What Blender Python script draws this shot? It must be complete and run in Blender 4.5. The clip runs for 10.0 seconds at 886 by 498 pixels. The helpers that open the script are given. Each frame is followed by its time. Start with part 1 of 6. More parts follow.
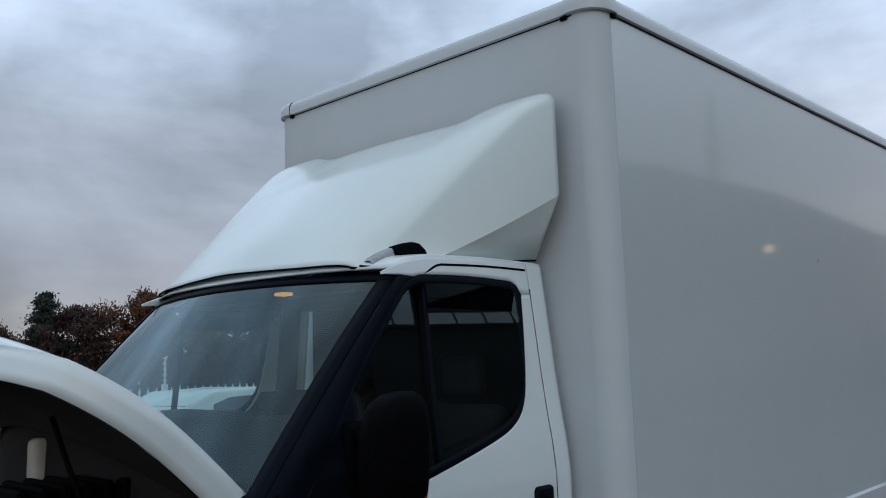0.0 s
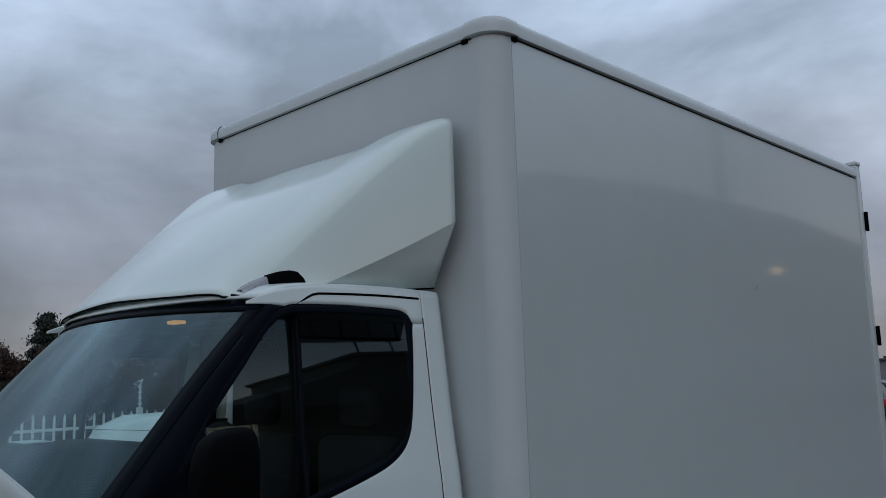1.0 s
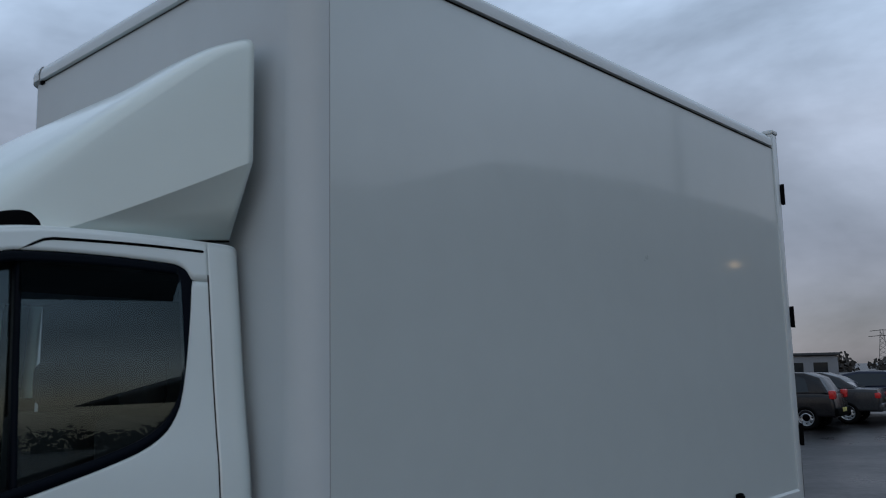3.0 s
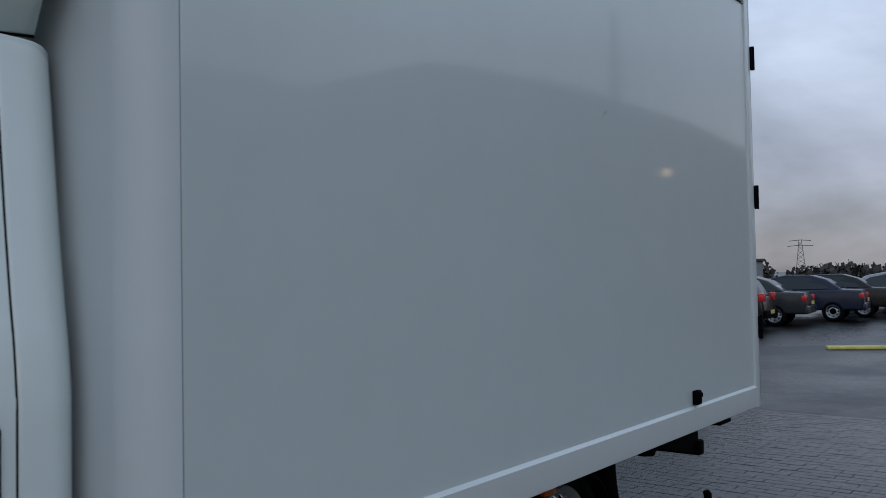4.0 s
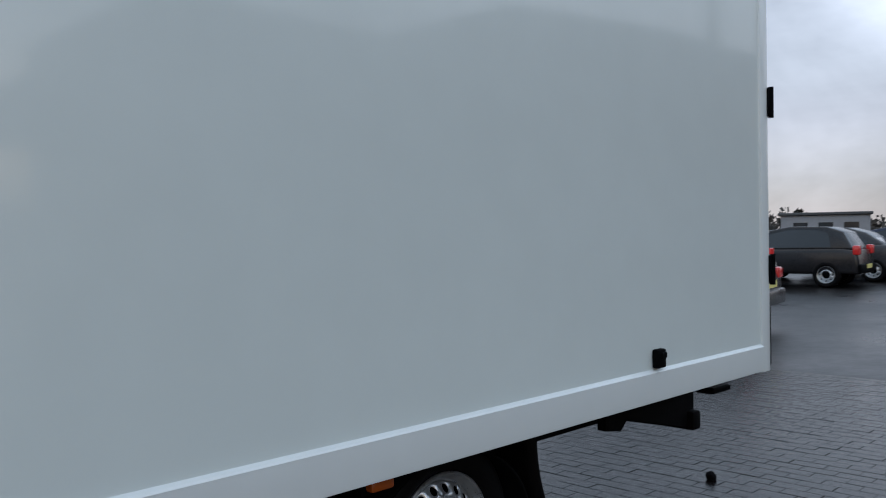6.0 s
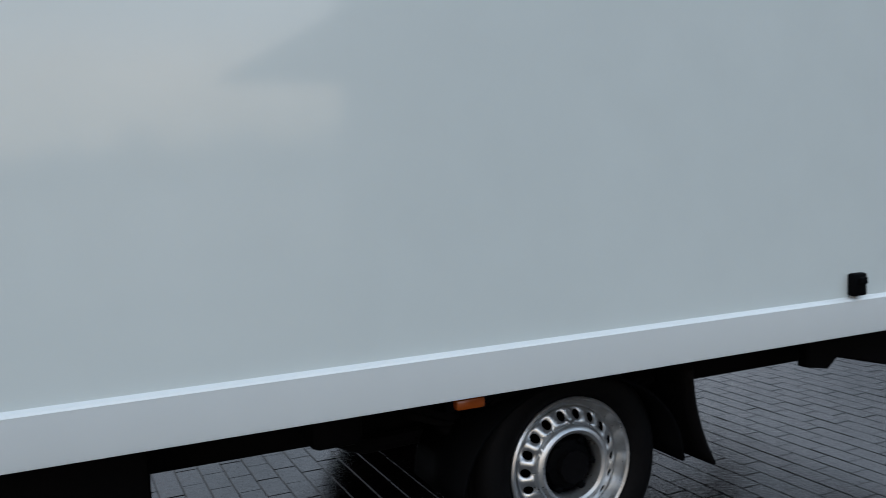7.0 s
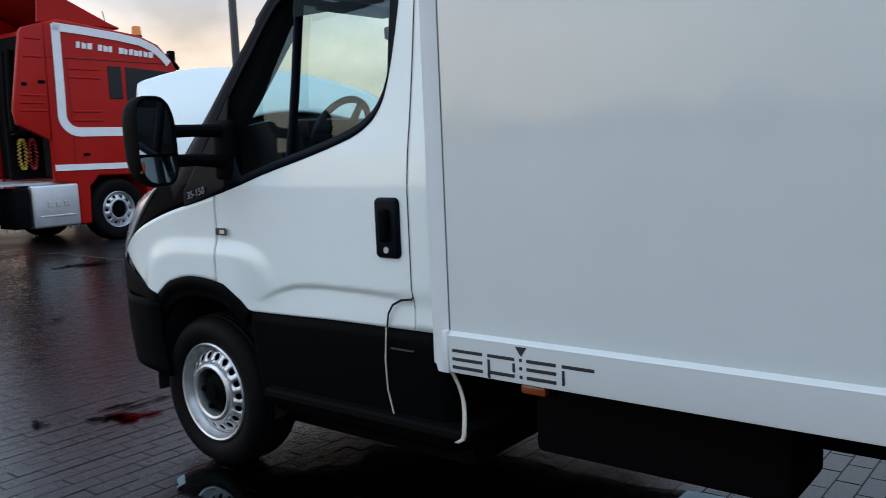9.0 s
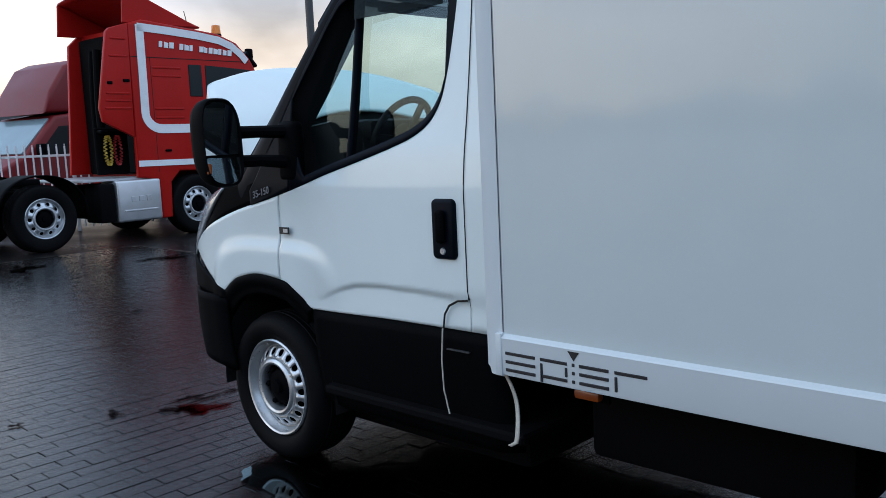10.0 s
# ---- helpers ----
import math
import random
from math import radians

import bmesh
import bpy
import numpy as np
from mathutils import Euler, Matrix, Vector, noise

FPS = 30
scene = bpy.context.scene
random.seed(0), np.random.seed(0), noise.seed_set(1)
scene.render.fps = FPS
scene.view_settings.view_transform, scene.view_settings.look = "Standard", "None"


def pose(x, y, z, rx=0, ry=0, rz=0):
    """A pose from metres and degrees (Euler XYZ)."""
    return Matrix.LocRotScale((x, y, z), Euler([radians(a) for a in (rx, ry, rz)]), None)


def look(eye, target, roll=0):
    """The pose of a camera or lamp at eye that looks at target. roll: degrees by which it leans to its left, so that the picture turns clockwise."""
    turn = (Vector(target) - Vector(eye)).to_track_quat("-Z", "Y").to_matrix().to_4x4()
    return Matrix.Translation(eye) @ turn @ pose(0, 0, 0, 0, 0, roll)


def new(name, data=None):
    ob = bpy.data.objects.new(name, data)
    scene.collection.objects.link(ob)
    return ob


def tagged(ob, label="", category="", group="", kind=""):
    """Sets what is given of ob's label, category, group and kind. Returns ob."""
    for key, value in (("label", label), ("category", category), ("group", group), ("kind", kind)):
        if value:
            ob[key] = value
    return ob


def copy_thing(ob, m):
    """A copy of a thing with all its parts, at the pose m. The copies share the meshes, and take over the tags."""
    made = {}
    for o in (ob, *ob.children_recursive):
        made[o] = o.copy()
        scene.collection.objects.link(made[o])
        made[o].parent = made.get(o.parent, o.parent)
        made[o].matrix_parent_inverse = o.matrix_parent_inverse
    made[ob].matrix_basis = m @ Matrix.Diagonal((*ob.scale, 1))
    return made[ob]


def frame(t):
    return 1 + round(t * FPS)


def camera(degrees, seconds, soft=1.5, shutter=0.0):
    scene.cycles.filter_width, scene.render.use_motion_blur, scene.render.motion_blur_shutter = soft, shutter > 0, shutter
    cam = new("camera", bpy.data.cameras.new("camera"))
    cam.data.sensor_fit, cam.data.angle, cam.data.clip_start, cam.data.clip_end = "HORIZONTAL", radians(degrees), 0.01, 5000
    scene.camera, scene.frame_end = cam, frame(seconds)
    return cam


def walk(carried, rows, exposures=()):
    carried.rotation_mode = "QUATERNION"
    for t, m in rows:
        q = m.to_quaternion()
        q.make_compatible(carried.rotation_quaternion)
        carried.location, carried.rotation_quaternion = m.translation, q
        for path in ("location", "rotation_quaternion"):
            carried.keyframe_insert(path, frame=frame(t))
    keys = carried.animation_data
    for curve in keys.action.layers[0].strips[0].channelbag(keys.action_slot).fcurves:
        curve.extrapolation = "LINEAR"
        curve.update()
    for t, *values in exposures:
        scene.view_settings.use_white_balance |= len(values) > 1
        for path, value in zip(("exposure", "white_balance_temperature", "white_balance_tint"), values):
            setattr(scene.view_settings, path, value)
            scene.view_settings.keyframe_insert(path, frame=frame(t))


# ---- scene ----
cam = camera(55.0, 10.0, soft=0.65, shutter=0.2)
PATH = [
    (0, (-3.029, -1.938, 1.752), (-1.593, -0.569, 2.007), -1.8),
    (0.5, (-2.811, -2.098, 1.762), (-1.384, -0.731, 2.068), -1.8),
    (1, (-2.623, -2.242, 1.777), (-1.212, -0.858, 2.081), -1.6),
    (1.5, (-2.45, -2.176, 1.771), (-1.037, -0.794, 2.078), -1.4),
    (2, (-2.224, -2.15, 1.764), (-0.817, -0.76, 2.066), -1.5),
    (2.5, (-1.947, -2.232, 1.748), (-0.538, -0.846, 2.056), -1.5),
    (3, (-1.79, -2.273, 1.686), (-0.325, -0.942, 1.971), -1.2),
    (3.2, (-1.688, -2.192, 1.623), (-0.198, -0.879, 1.86), -1.4),
    (4.3, (-0.901, -1.71, 1.519), (0.686, -0.494, 1.571), -1.0),
    (4.5, (-0.783, -1.739, 1.484), (0.794, -0.51, 1.544), -1.2),
    (5, (-0.432, -1.662, 1.426), (1.146, -0.435, 1.482), -0.9),
    (5.2, (-0.24, -1.605, 1.429), (1.339, -0.379, 1.491), -0.7),
    (6.3, (0.433, -1.852, 1.376), (1.721, -0.326, 1.268), -1.3),
    (6.5, (0.57, -1.851, 1.367), (1.75, -0.246, 1.195), -1.4),
    (7, (0.843, -1.995, 1.321), (1.688, -0.193, 1.132), -2.0),
    (7.5, (1.163, -2.069, 1.276), (1.353, -0.086, 1.107), -2.3),
    (8, (1.381, -1.989, 1.365), (1.03, -0.034, 1.129), -2.0),
    (8.5, (1.611, -2.026, 1.389), (0.68, -0.272, 1.156), -2.1),
    (9, (1.766, -2.056, 1.428), (0.521, -0.511, 1.18), -2.4),
    (9.5, (1.803, -2.057, 1.426), (0.46, -0.595, 1.182), -2.1),
    (10, (1.814, -2.011, 1.452), (0.437, -0.582, 1.197), -2.6),
]
walk(cam, [(t, look(e, g, r)) for t, e, g, r in PATH],
     [(t, s, k, 10) for t, s, k in ((0, -1.25, 6000), (0.5, -1.5, 6000), (1.0, -1.66, 5950), (3.2, -1.70, 5750), (4.5, -1.02, 5850), (6.5, -0.52, 6150), (7.0, -0.34, 6200), (8.0, -0.32, 6150), (8.5, -0.40, 6100), (9, -0.48, 5900), (10, -0.58, 5550))])

# world: dusk overcast sky with a warm band low over the horizon
SUN_EL, SUN_AZ = 14.0, 215.0
world = bpy.data.worlds.new("sky")
scene.world = world
world.use_nodes = True
wn, wl = world.node_tree.nodes, world.node_tree.links
wn.clear()


def wnode(kind, **kw):
    n = wn.new(kind)
    for k, v in kw.items():
        n.inputs[k].default_value = v
    return n


w_out = wnode("ShaderNodeOutputWorld")
w_bg = wnode("ShaderNodeBackground", Strength=1.6)
w_tc = wnode("ShaderNodeTexCoord")
w_sep = wnode("ShaderNodeSeparateXYZ")
w_sky = wnode("ShaderNodeTexSky")
w_sky.sky_type, w_sky.sun_disc = "NISHITA", False
w_sky.sun_elevation, w_sky.sun_rotation = radians(SUN_EL), radians(SUN_AZ)


def ramp(stops):
    r = wnode("ShaderNodeValToRGB")
    for pos, col in stops:
        r.color_ramp.elements.new(pos).color = (*col, 1)
    r.color_ramp.elements.remove(r.color_ramp.elements[0])
    return r


HIGH = ((0.70, (0.76, 0.91, 1.08)), (0.84, (0.59, 0.76, 0.94)), (1.0, (0.50, 0.66, 0.83)))
# towards the set sun, and away from it
w_ramp = ramp(((0.0, (0.10, 0.10, 0.11)), (0.492, (0.16, 0.15, 0.15)), (0.502, (0.60, 0.48, 0.38)), (0.535, (1.02, 0.78, 0.55)), (0.558, (1.42, 1.08, 0.76)), (0.582, (1.14, 1.03, 0.93)), (0.605, (0.97, 0.96, 0.96)), (0.64, (0.84, 0.91, 1.0))) + HIGH)
w_ramp2 = ramp(((0.0, (0.10, 0.10, 0.11)), (0.492, (0.16, 0.15, 0.15)), (0.502, (0.60, 0.55, 0.55)), (0.53, (0.56, 0.54, 0.58)), (0.56, (0.52, 0.52, 0.58)), (0.585, (0.54, 0.56, 0.62)), (0.63, (0.68, 0.72, 0.80)), (0.70, (1.05, 1.22, 1.42)), (0.84, (0.86, 1.03, 1.22)), (1.0, (0.50, 0.66, 0.83))))
w_dot = wnode("ShaderNodeVectorMath")
w_dot.operation = "DOT_PRODUCT"
w_dot.inputs[1].default_value = (-0.75, -0.66, 0.0)
w_dm = wnode("ShaderNodeMapRange")
w_dm.inputs[1].default_value, w_dm.inputs[2].default_value = -0.75, 0.30
w_pow = wnode("ShaderNodeMath")
w_pow.operation, w_pow.inputs[1].default_value = "POWER", 1.0
w_mixr = wnode("ShaderNodeMixRGB")
w_map = wnode("ShaderNodeMapRange")
w_map.inputs[1].default_value, w_map.inputs[2].default_value = -1.0, 1.0
w_mp = wnode("ShaderNodeMapping")
w_mp.inputs["Scale"].default_value = (1.0, 1.0, 1.7)
w_noise = wnode("ShaderNodeTexNoise", Scale=2.3, Detail=6.0, Roughness=0.52, Distortion=0.35)
w_noise2 = wnode("ShaderNodeTexNoise", Scale=3.2, Detail=7.0, Roughness=0.58)
w_cl = wnode("ShaderNodeMapRange")
w_cl.inputs[1].default_value, w_cl.inputs[2].default_value, w_cl.inputs[3].default_value, w_cl.inputs[4].default_value = 0.32, 0.70, 0.52, 1.50
w_cl2 = wnode("ShaderNodeMapRange")
w_cl2.inputs[1].default_value, w_cl2.inputs[2].default_value, w_cl2.inputs[3].default_value, w_cl2.inputs[4].default_value = 0.3, 0.7, 0.87, 1.14
w_mul = wnode("ShaderNodeMath")
w_mul.operation = "MULTIPLY"
w_sc = wnode("ShaderNodeVectorMath")
w_sc.operation = "SCALE"
w_add = wnode("ShaderNodeMixRGB", Fac=0.02)
w_add.blend_type = "ADD"
wl.new(w_tc.outputs["Generated"], w_sep.inputs[0])
wl.new(w_sep.outputs["Z"], w_map.inputs[0])
wl.new(w_map.outputs[0], w_ramp.inputs[0])
wl.new(w_map.outputs[0], w_ramp2.inputs[0])
wl.new(w_tc.outputs["Generated"], w_dot.inputs[0])
wl.new(w_dot.outputs["Value"], w_dm.inputs[0])
wl.new(w_dm.outputs[0], w_pow.inputs[0])
wl.new(w_pow.outputs[0], w_mixr.inputs[0])
wl.new(w_ramp2.outputs[0], w_mixr.inputs[1])
wl.new(w_ramp.outputs[0], w_mixr.inputs[2])
wl.new(w_tc.outputs["Generated"], w_mp.inputs["Vector"])
wl.new(w_mp.outputs[0], w_noise.inputs["Vector"])
w_mp2 = wnode("ShaderNodeMapping")
w_mp2.inputs["Scale"].default_value = (1.0, 1.0, 4.0)
wl.new(w_tc.outputs["Generated"], w_mp2.inputs["Vector"])
wl.new(w_mp2.outputs[0], w_noise2.inputs["Vector"])
wl.new(w_noise.outputs[0], w_cl.inputs[0])
wl.new(w_noise2.outputs[0], w_cl2.inputs[0])
wl.new(w_cl.outputs[0], w_mul.inputs[0])
wl.new(w_cl2.outputs[0], w_mul.inputs[1])
wl.new(w_mixr.outputs[0], w_sc.inputs[0])
# a dark bank of cloud low towards +y
w_bank = wnode("ShaderNodeMapRange")
w_bank.inputs[1].default_value, w_bank.inputs[2].default_value, w_bank.inputs[3].default_value, w_bank.inputs[4].default_value = 0.80, 1.0, 1.0, 0.66
w_mul2 = wnode("ShaderNodeMath")
w_mul2.operation = "MULTIPLY"
wl.new(w_sep.outputs["Y"], w_bank.inputs[0])
wl.new(w_mul.outputs[0], w_mul2.inputs[0])
wl.new(w_bank.outputs[0], w_mul2.inputs[1])
wl.new(w_mul2.outputs[0], w_sc.inputs["Scale"])
wl.new(w_sc.outputs[0], w_add.inputs[1])
wl.new(w_sky.outputs[0], w_add.inputs[2])
wl.new(w_add.outputs[0], w_bg.inputs[0])
wl.new(w_bg.outputs[0], w_out.inputs[0])

sun = new("sun", bpy.data.lights.new("sun", "SUN"))
sun.data.energy, sun.data.angle, sun.data.color = 0.5, radians(40), (1.0, 0.97, 0.93)
az = radians(SUN_AZ)
sun.matrix_basis = look((0, 0, 30), (-30 * math.sin(az), -30 * math.cos(az), 30 - 30 * math.tan(radians(38))))


# materials
def mat(name, col, rough=0.5, metal=0.0, var=0.12, scale=5.0, fine=60.0, bump=0.0, rvar=0.08, coat=0.0, spec=0.5, rnd=0.0, emit=0.0):
    m = bpy.data.materials.new(name)
    m.use_nodes = True
    nt = m.node_tree
    N, L = nt.nodes, nt.links
    b = N["Principled BSDF"]
    b.inputs["Metallic"].default_value = metal
    b.inputs["Coat Weight"].default_value, b.inputs["Coat Roughness"].default_value = coat, 0.06
    b.inputs["Specular IOR Level"].default_value = spec
    tc = N.new("ShaderNodeTexCoord")
    n1, n2 = N.new("ShaderNodeTexNoise"), N.new("ShaderNodeTexNoise")
    n1.inputs["Scale"].default_value, n2.inputs["Scale"].default_value = scale, fine
    n1.inputs["Detail"].default_value = n2.inputs["Detail"].default_value = 4
    for n in (n1, n2):
        L.new(tc.outputs["Object"], n.inputs["Vector"])
    mix = N.new("ShaderNodeMath")
    mix.operation = "ADD"
    L.new(n1.outputs[0], mix.inputs[0])
    L.new(n2.outputs[0], mix.inputs[1])
    last = mix.outputs[0]
    if rnd:
        oi, ad = N.new("ShaderNodeObjectInfo"), N.new("ShaderNodeMath")
        ad.operation, ad.inputs[1].default_value = "MULTIPLY_ADD", rnd
        L.new(oi.outputs["Random"], ad.inputs[0])
        L.new(last, ad.inputs[2])
        last = ad.outputs[0]
    mr = N.new("ShaderNodeMapRange")
    mr.clamp = False
    mr.inputs[1].default_value, mr.inputs[2].default_value = 0.6, 1.4 + rnd
    mr.inputs[3].default_value, mr.inputs[4].default_value = 1 - var, 1 + var
    L.new(last, mr.inputs[0])
    sc = N.new("ShaderNodeVectorMath")
    sc.operation = "SCALE"
    sc.inputs[0].default_value = col
    L.new(mr.outputs[0], sc.inputs["Scale"])
    L.new(sc.outputs[0], b.inputs["Base Color"])
    rr = N.new("ShaderNodeMapRange")
    rr.inputs[1].default_value, rr.inputs[2].default_value = 0.6, 1.4
    rr.inputs[3].default_value, rr.inputs[4].default_value = max(0.02, rough - rvar), min(1, rough + rvar)
    L.new(mix.outputs[0], rr.inputs[0])
    L.new(rr.outputs[0], b.inputs["Roughness"])
    if bump:
        bp = N.new("ShaderNodeBump")
        bp.inputs["Strength"].default_value, bp.inputs["Distance"].default_value = bump, 0.01
        L.new(mix.outputs[0], bp.inputs["Height"])
        L.new(bp.outputs[0], b.inputs["Normal"])
    if emit:
        b.inputs["Emission Color"].default_value = (*col, 1)
        b.inputs["Emission Strength"].default_value = emit
    return m


def pane(name, tint, ior=1.5, rough=0.0):
    """A thin clear pane: it lets light through with a tint and mirrors more at a slant."""
    m = bpy.data.materials.new(name)
    m.use_nodes = True
    N, L = m.node_tree.nodes, m.node_tree.links
    N.remove(N["Principled BSDF"])
    tr, gl, fr, mx = N.new("ShaderNodeBsdfTransparent"), N.new("ShaderNodeBsdfGlossy"), N.new("ShaderNodeLayerWeight"), N.new("ShaderNodeMixShader")
    tr.inputs[0].default_value = (*tint, 1)
    gl.inputs["Color"].default_value = (0.74, 0.93, 0.98, 1)
    gl.inputs["Roughness"].default_value = rough
    fr.inputs["Blend"].default_value = 0.5
    pw, ma = N.new("ShaderNodeMath"), N.new("ShaderNodeMath")
    r0 = 1.45 * ((ior - 1) / (ior + 1)) ** 2
    pw.operation, pw.inputs[1].default_value = "POWER", 4.5
    ma.operation, ma.inputs[1].default_value, ma.inputs[2].default_value = "MULTIPLY_ADD", 0.92 - r0, r0
    L.new(fr.outputs["Facing"], pw.inputs[0])
    L.new(pw.outputs[0], ma.inputs[0])
    L.new(ma.outputs[0], mx.inputs[0])
    L.new(tr.outputs[0], mx.inputs[1])
    L.new(gl.outputs[0], mx.inputs[2])
    L.new(mx.outputs[0], N["Material Output"].inputs["Surface"])
    return m


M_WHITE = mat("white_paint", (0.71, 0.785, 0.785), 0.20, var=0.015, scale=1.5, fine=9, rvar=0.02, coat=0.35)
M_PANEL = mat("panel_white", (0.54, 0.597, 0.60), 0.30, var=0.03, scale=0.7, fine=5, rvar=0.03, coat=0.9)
M_MATTE = mat("matte_white_panel", (0.57, 0.615, 0.635), 0.5, var=0.03, scale=0.8, fine=6, rvar=0.03, spec=0.35)
M_DEFL = mat("deflector_white", (0.70, 0.79, 0.77), 0.22, var=0.015, scale=2, fine=9, rvar=0.02, coat=0.2)
M_ALU = mat("white_aluminium", (0.60, 0.645, 0.66), 0.24, var=0.02, scale=1.2, fine=8, rvar=0.03)
M_PLASTIC = mat("black_plastic", (0.0018, 0.002, 0.0025), 0.62, var=0.25, scale=8, fine=220, bump=0.03, spec=0.03)
M_BLACK = mat("gloss_black", (0.002, 0.004, 0.008), 0.42, var=0.1, spec=0.06)
M_RUBBER = mat("tyre_rubber", (0.004, 0.004, 0.0045), 0.62, spec=0.06, var=0.3, scale=9, fine=160, bump=0.15)
M_GAP = mat("dark_gap", (0.006, 0.006, 0.006), 0.9, var=0.2)
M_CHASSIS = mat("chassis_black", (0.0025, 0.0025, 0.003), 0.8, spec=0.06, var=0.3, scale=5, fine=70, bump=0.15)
M_SILVER = mat("silver_steel", (0.50, 0.52, 0.54), 0.33, metal=0.85, var=0.12, scale=14, fine=120, rvar=0.1)
M_ROUGHALU = mat("aluminium_plate", (0.55, 0.57, 0.59), 0.38, metal=0.75, var=0.12, scale=5, fine=90, rvar=0.1)
M_AMBER = mat("amber_lens", (0.26, 0.055, 0.005), 0.18, var=0.1)
M_AMBER2 = mat("amber_beacon", (0.80, 0.26, 0.03), 0.2, var=0.1)
M_REDLENS = mat("red_lens", (0.45, 0.02, 0.02), 0.15, var=0.1, emit=0.12)
M_CLEAR = mat("clear_lens", (0.34, 0.36, 0.38), 0.12, metal=0.3, var=0.2, scale=30, fine=120)
M_INT = mat("cabin_trim", (0.009, 0.010, 0.011), 0.65, spec=0.2, var=0.2, scale=8, fine=40)
M_LINER = mat("headliner", (0.05, 0.05, 0.052), 0.85, var=0.1, bump=0.01)
M_SEAT = mat("seat_cloth", (0.007, 0.0075, 0.009), 0.9, var=0.25, scale=20, fine=60)
M_MIRROR = mat("mirror_glass", (0.75, 0.77, 0.78), 0.03, metal=1.0, var=0.02, rvar=0.01)
M_STRAP = mat("beige_strap", (0.50, 0.48, 0.42), 0.8, var=0.2, scale=20, fine=260, bump=0.2)
M_LETTER = mat("dark_grey_print", (0.010, 0.011, 0.014), 0.45, var=0.1)
M_PAPER = mat("paper", (0.75, 0.75, 0.72), 0.8, var=0.08)
M_RED = mat("red_paint", (0.36, 0.009, 0.006), 0.36, var=0.12, scale=2, fine=40, coat=0.0, spec=0.14)
M_REDDARK = mat("dark_red_paint", (0.15, 0.012, 0.014), 0.4, var=0.12, scale=2, coat=0.0, spec=0.3)
M_STRIPE = mat("white_stripe", (0.78, 0.79, 0.80), 0.3, var=0.04)
M_FENCE = mat("white_fence_paint", (0.72, 0.74, 0.74), 0.45, var=0.1, scale=3, fine=80, bump=0.05)
M_POLE = mat("dark_grey_pole", (0.04, 0.042, 0.045), 0.5, var=0.2)
M_BARK = mat("bark", (0.06, 0.045, 0.035), 0.9, var=0.4, scale=6, fine=60, bump=0.6)
M_LEAFG = mat("pine_leaf", (0.020, 0.029, 0.021), 0.7, var=0.5, scale=0.8, fine=5)
M_LEAFB = mat("brown_leaf", (0.050, 0.028, 0.019), 0.7, var=0.5, scale=0.8, fine=5)
M_LEAFO = mat("orange_leaf", (0.11, 0.045, 0.016), 0.7, var=0.5, scale=0.8, fine=5)
M_WOODS = mat("far_woods_leaf", (0.040, 0.036, 0.032), 0.8, var=0.5, scale=0.05, fine=0.6)
M_GREYBLD = mat("grey_cladding", (0.22, 0.23, 0.25), 0.6, var=0.1, scale=0.6, fine=6)
M_DARKBLD = mat("dark_cladding", (0.045, 0.048, 0.052), 0.6, var=0.15, scale=0.4, fine=5)
M_YELLOW = mat("worn_yellow_paint", (0.62, 0.56, 0.18), 0.6, var=0.25, scale=5, fine=60)
M_YCOIL = mat("yellow_hose", (0.42, 0.29, 0.03), 0.4, var=0.1)
M_RCOIL = mat("red_hose", (0.34, 0.02, 0.02), 0.4, var=0.1)
M_LEDGLOW = mat("warm_lamp", (1.0, 0.62, 0.25), 0.3, var=0.0, emit=14.0)
M_DOME = mat("dome_lamp", (1.0, 0.42, 0.10), 0.3, var=0.0, emit=1.6)
M_CARGLASS = mat("car_glass", (0.02, 0.023, 0.026), 0.05, var=0.1)
M_GLASS = pane("side_glass", (0.80, 0.88, 0.86), 1.5)
M_TINT = pane("smoked_acrylic", (0.08, 0.09, 0.10), 1.10)
M_WSCREEN = pane("windscreen_glass", (0.68, 0.84, 0.83), 1.53)


def film(name, tint):
    """A thin film that only darkens what it lies on."""
    m = bpy.data.materials.new(name)
    m.use_nodes = True
    N, L = m.node_tree.nodes, m.node_tree.links
    N.remove(N["Principled BSDF"])
    tr, tx, cr, tc = N.new("ShaderNodeBsdfTransparent"), N.new("ShaderNodeTexNoise"), N.new("ShaderNodeValToRGB"), N.new("ShaderNodeTexCoord")
    tx.inputs["Scale"].default_value, tx.inputs["Detail"].default_value = 22.0, 5.0
    cr.color_ramp.elements[0].position, cr.color_ramp.elements[1].position = 0.42, 0.62
    cr.color_ramp.elements[0].color, cr.color_ramp.elements[1].color = (*tint, 1), tuple(0.55 * c + 0.45 for c in tint) + (1,)
    L.new(tc.outputs["Object"], tx.inputs["Vector"])
    L.new(tx.outputs[0], cr.inputs[0])
    L.new(cr.outputs[0], tr.inputs[0])
    L.new(tr.outputs[0], N["Material Output"].inputs["Surface"])
    return m


M_OIL = film("dark_fluid", (0.16, 0.14, 0.14))
M_STAIN = film("red_fluid", (0.55, 0.05, 0.05))
# pale base colour carries the reflection on the van's windscreen
M_VANGLASS = mat("van_glass_with_sheen", (0.20, 0.27, 0.30), 0.15, var=0.15, scale=2)
M_CABGLASS = mat("dark_cab_glass", (0.012, 0.018, 0.02), 0.2, var=0.1, spec=0.2)
M_WATER = pane("standing_water", (0.35, 0.35, 0.36), 1.33, 0.015)


# mesh helpers
W = 2.33


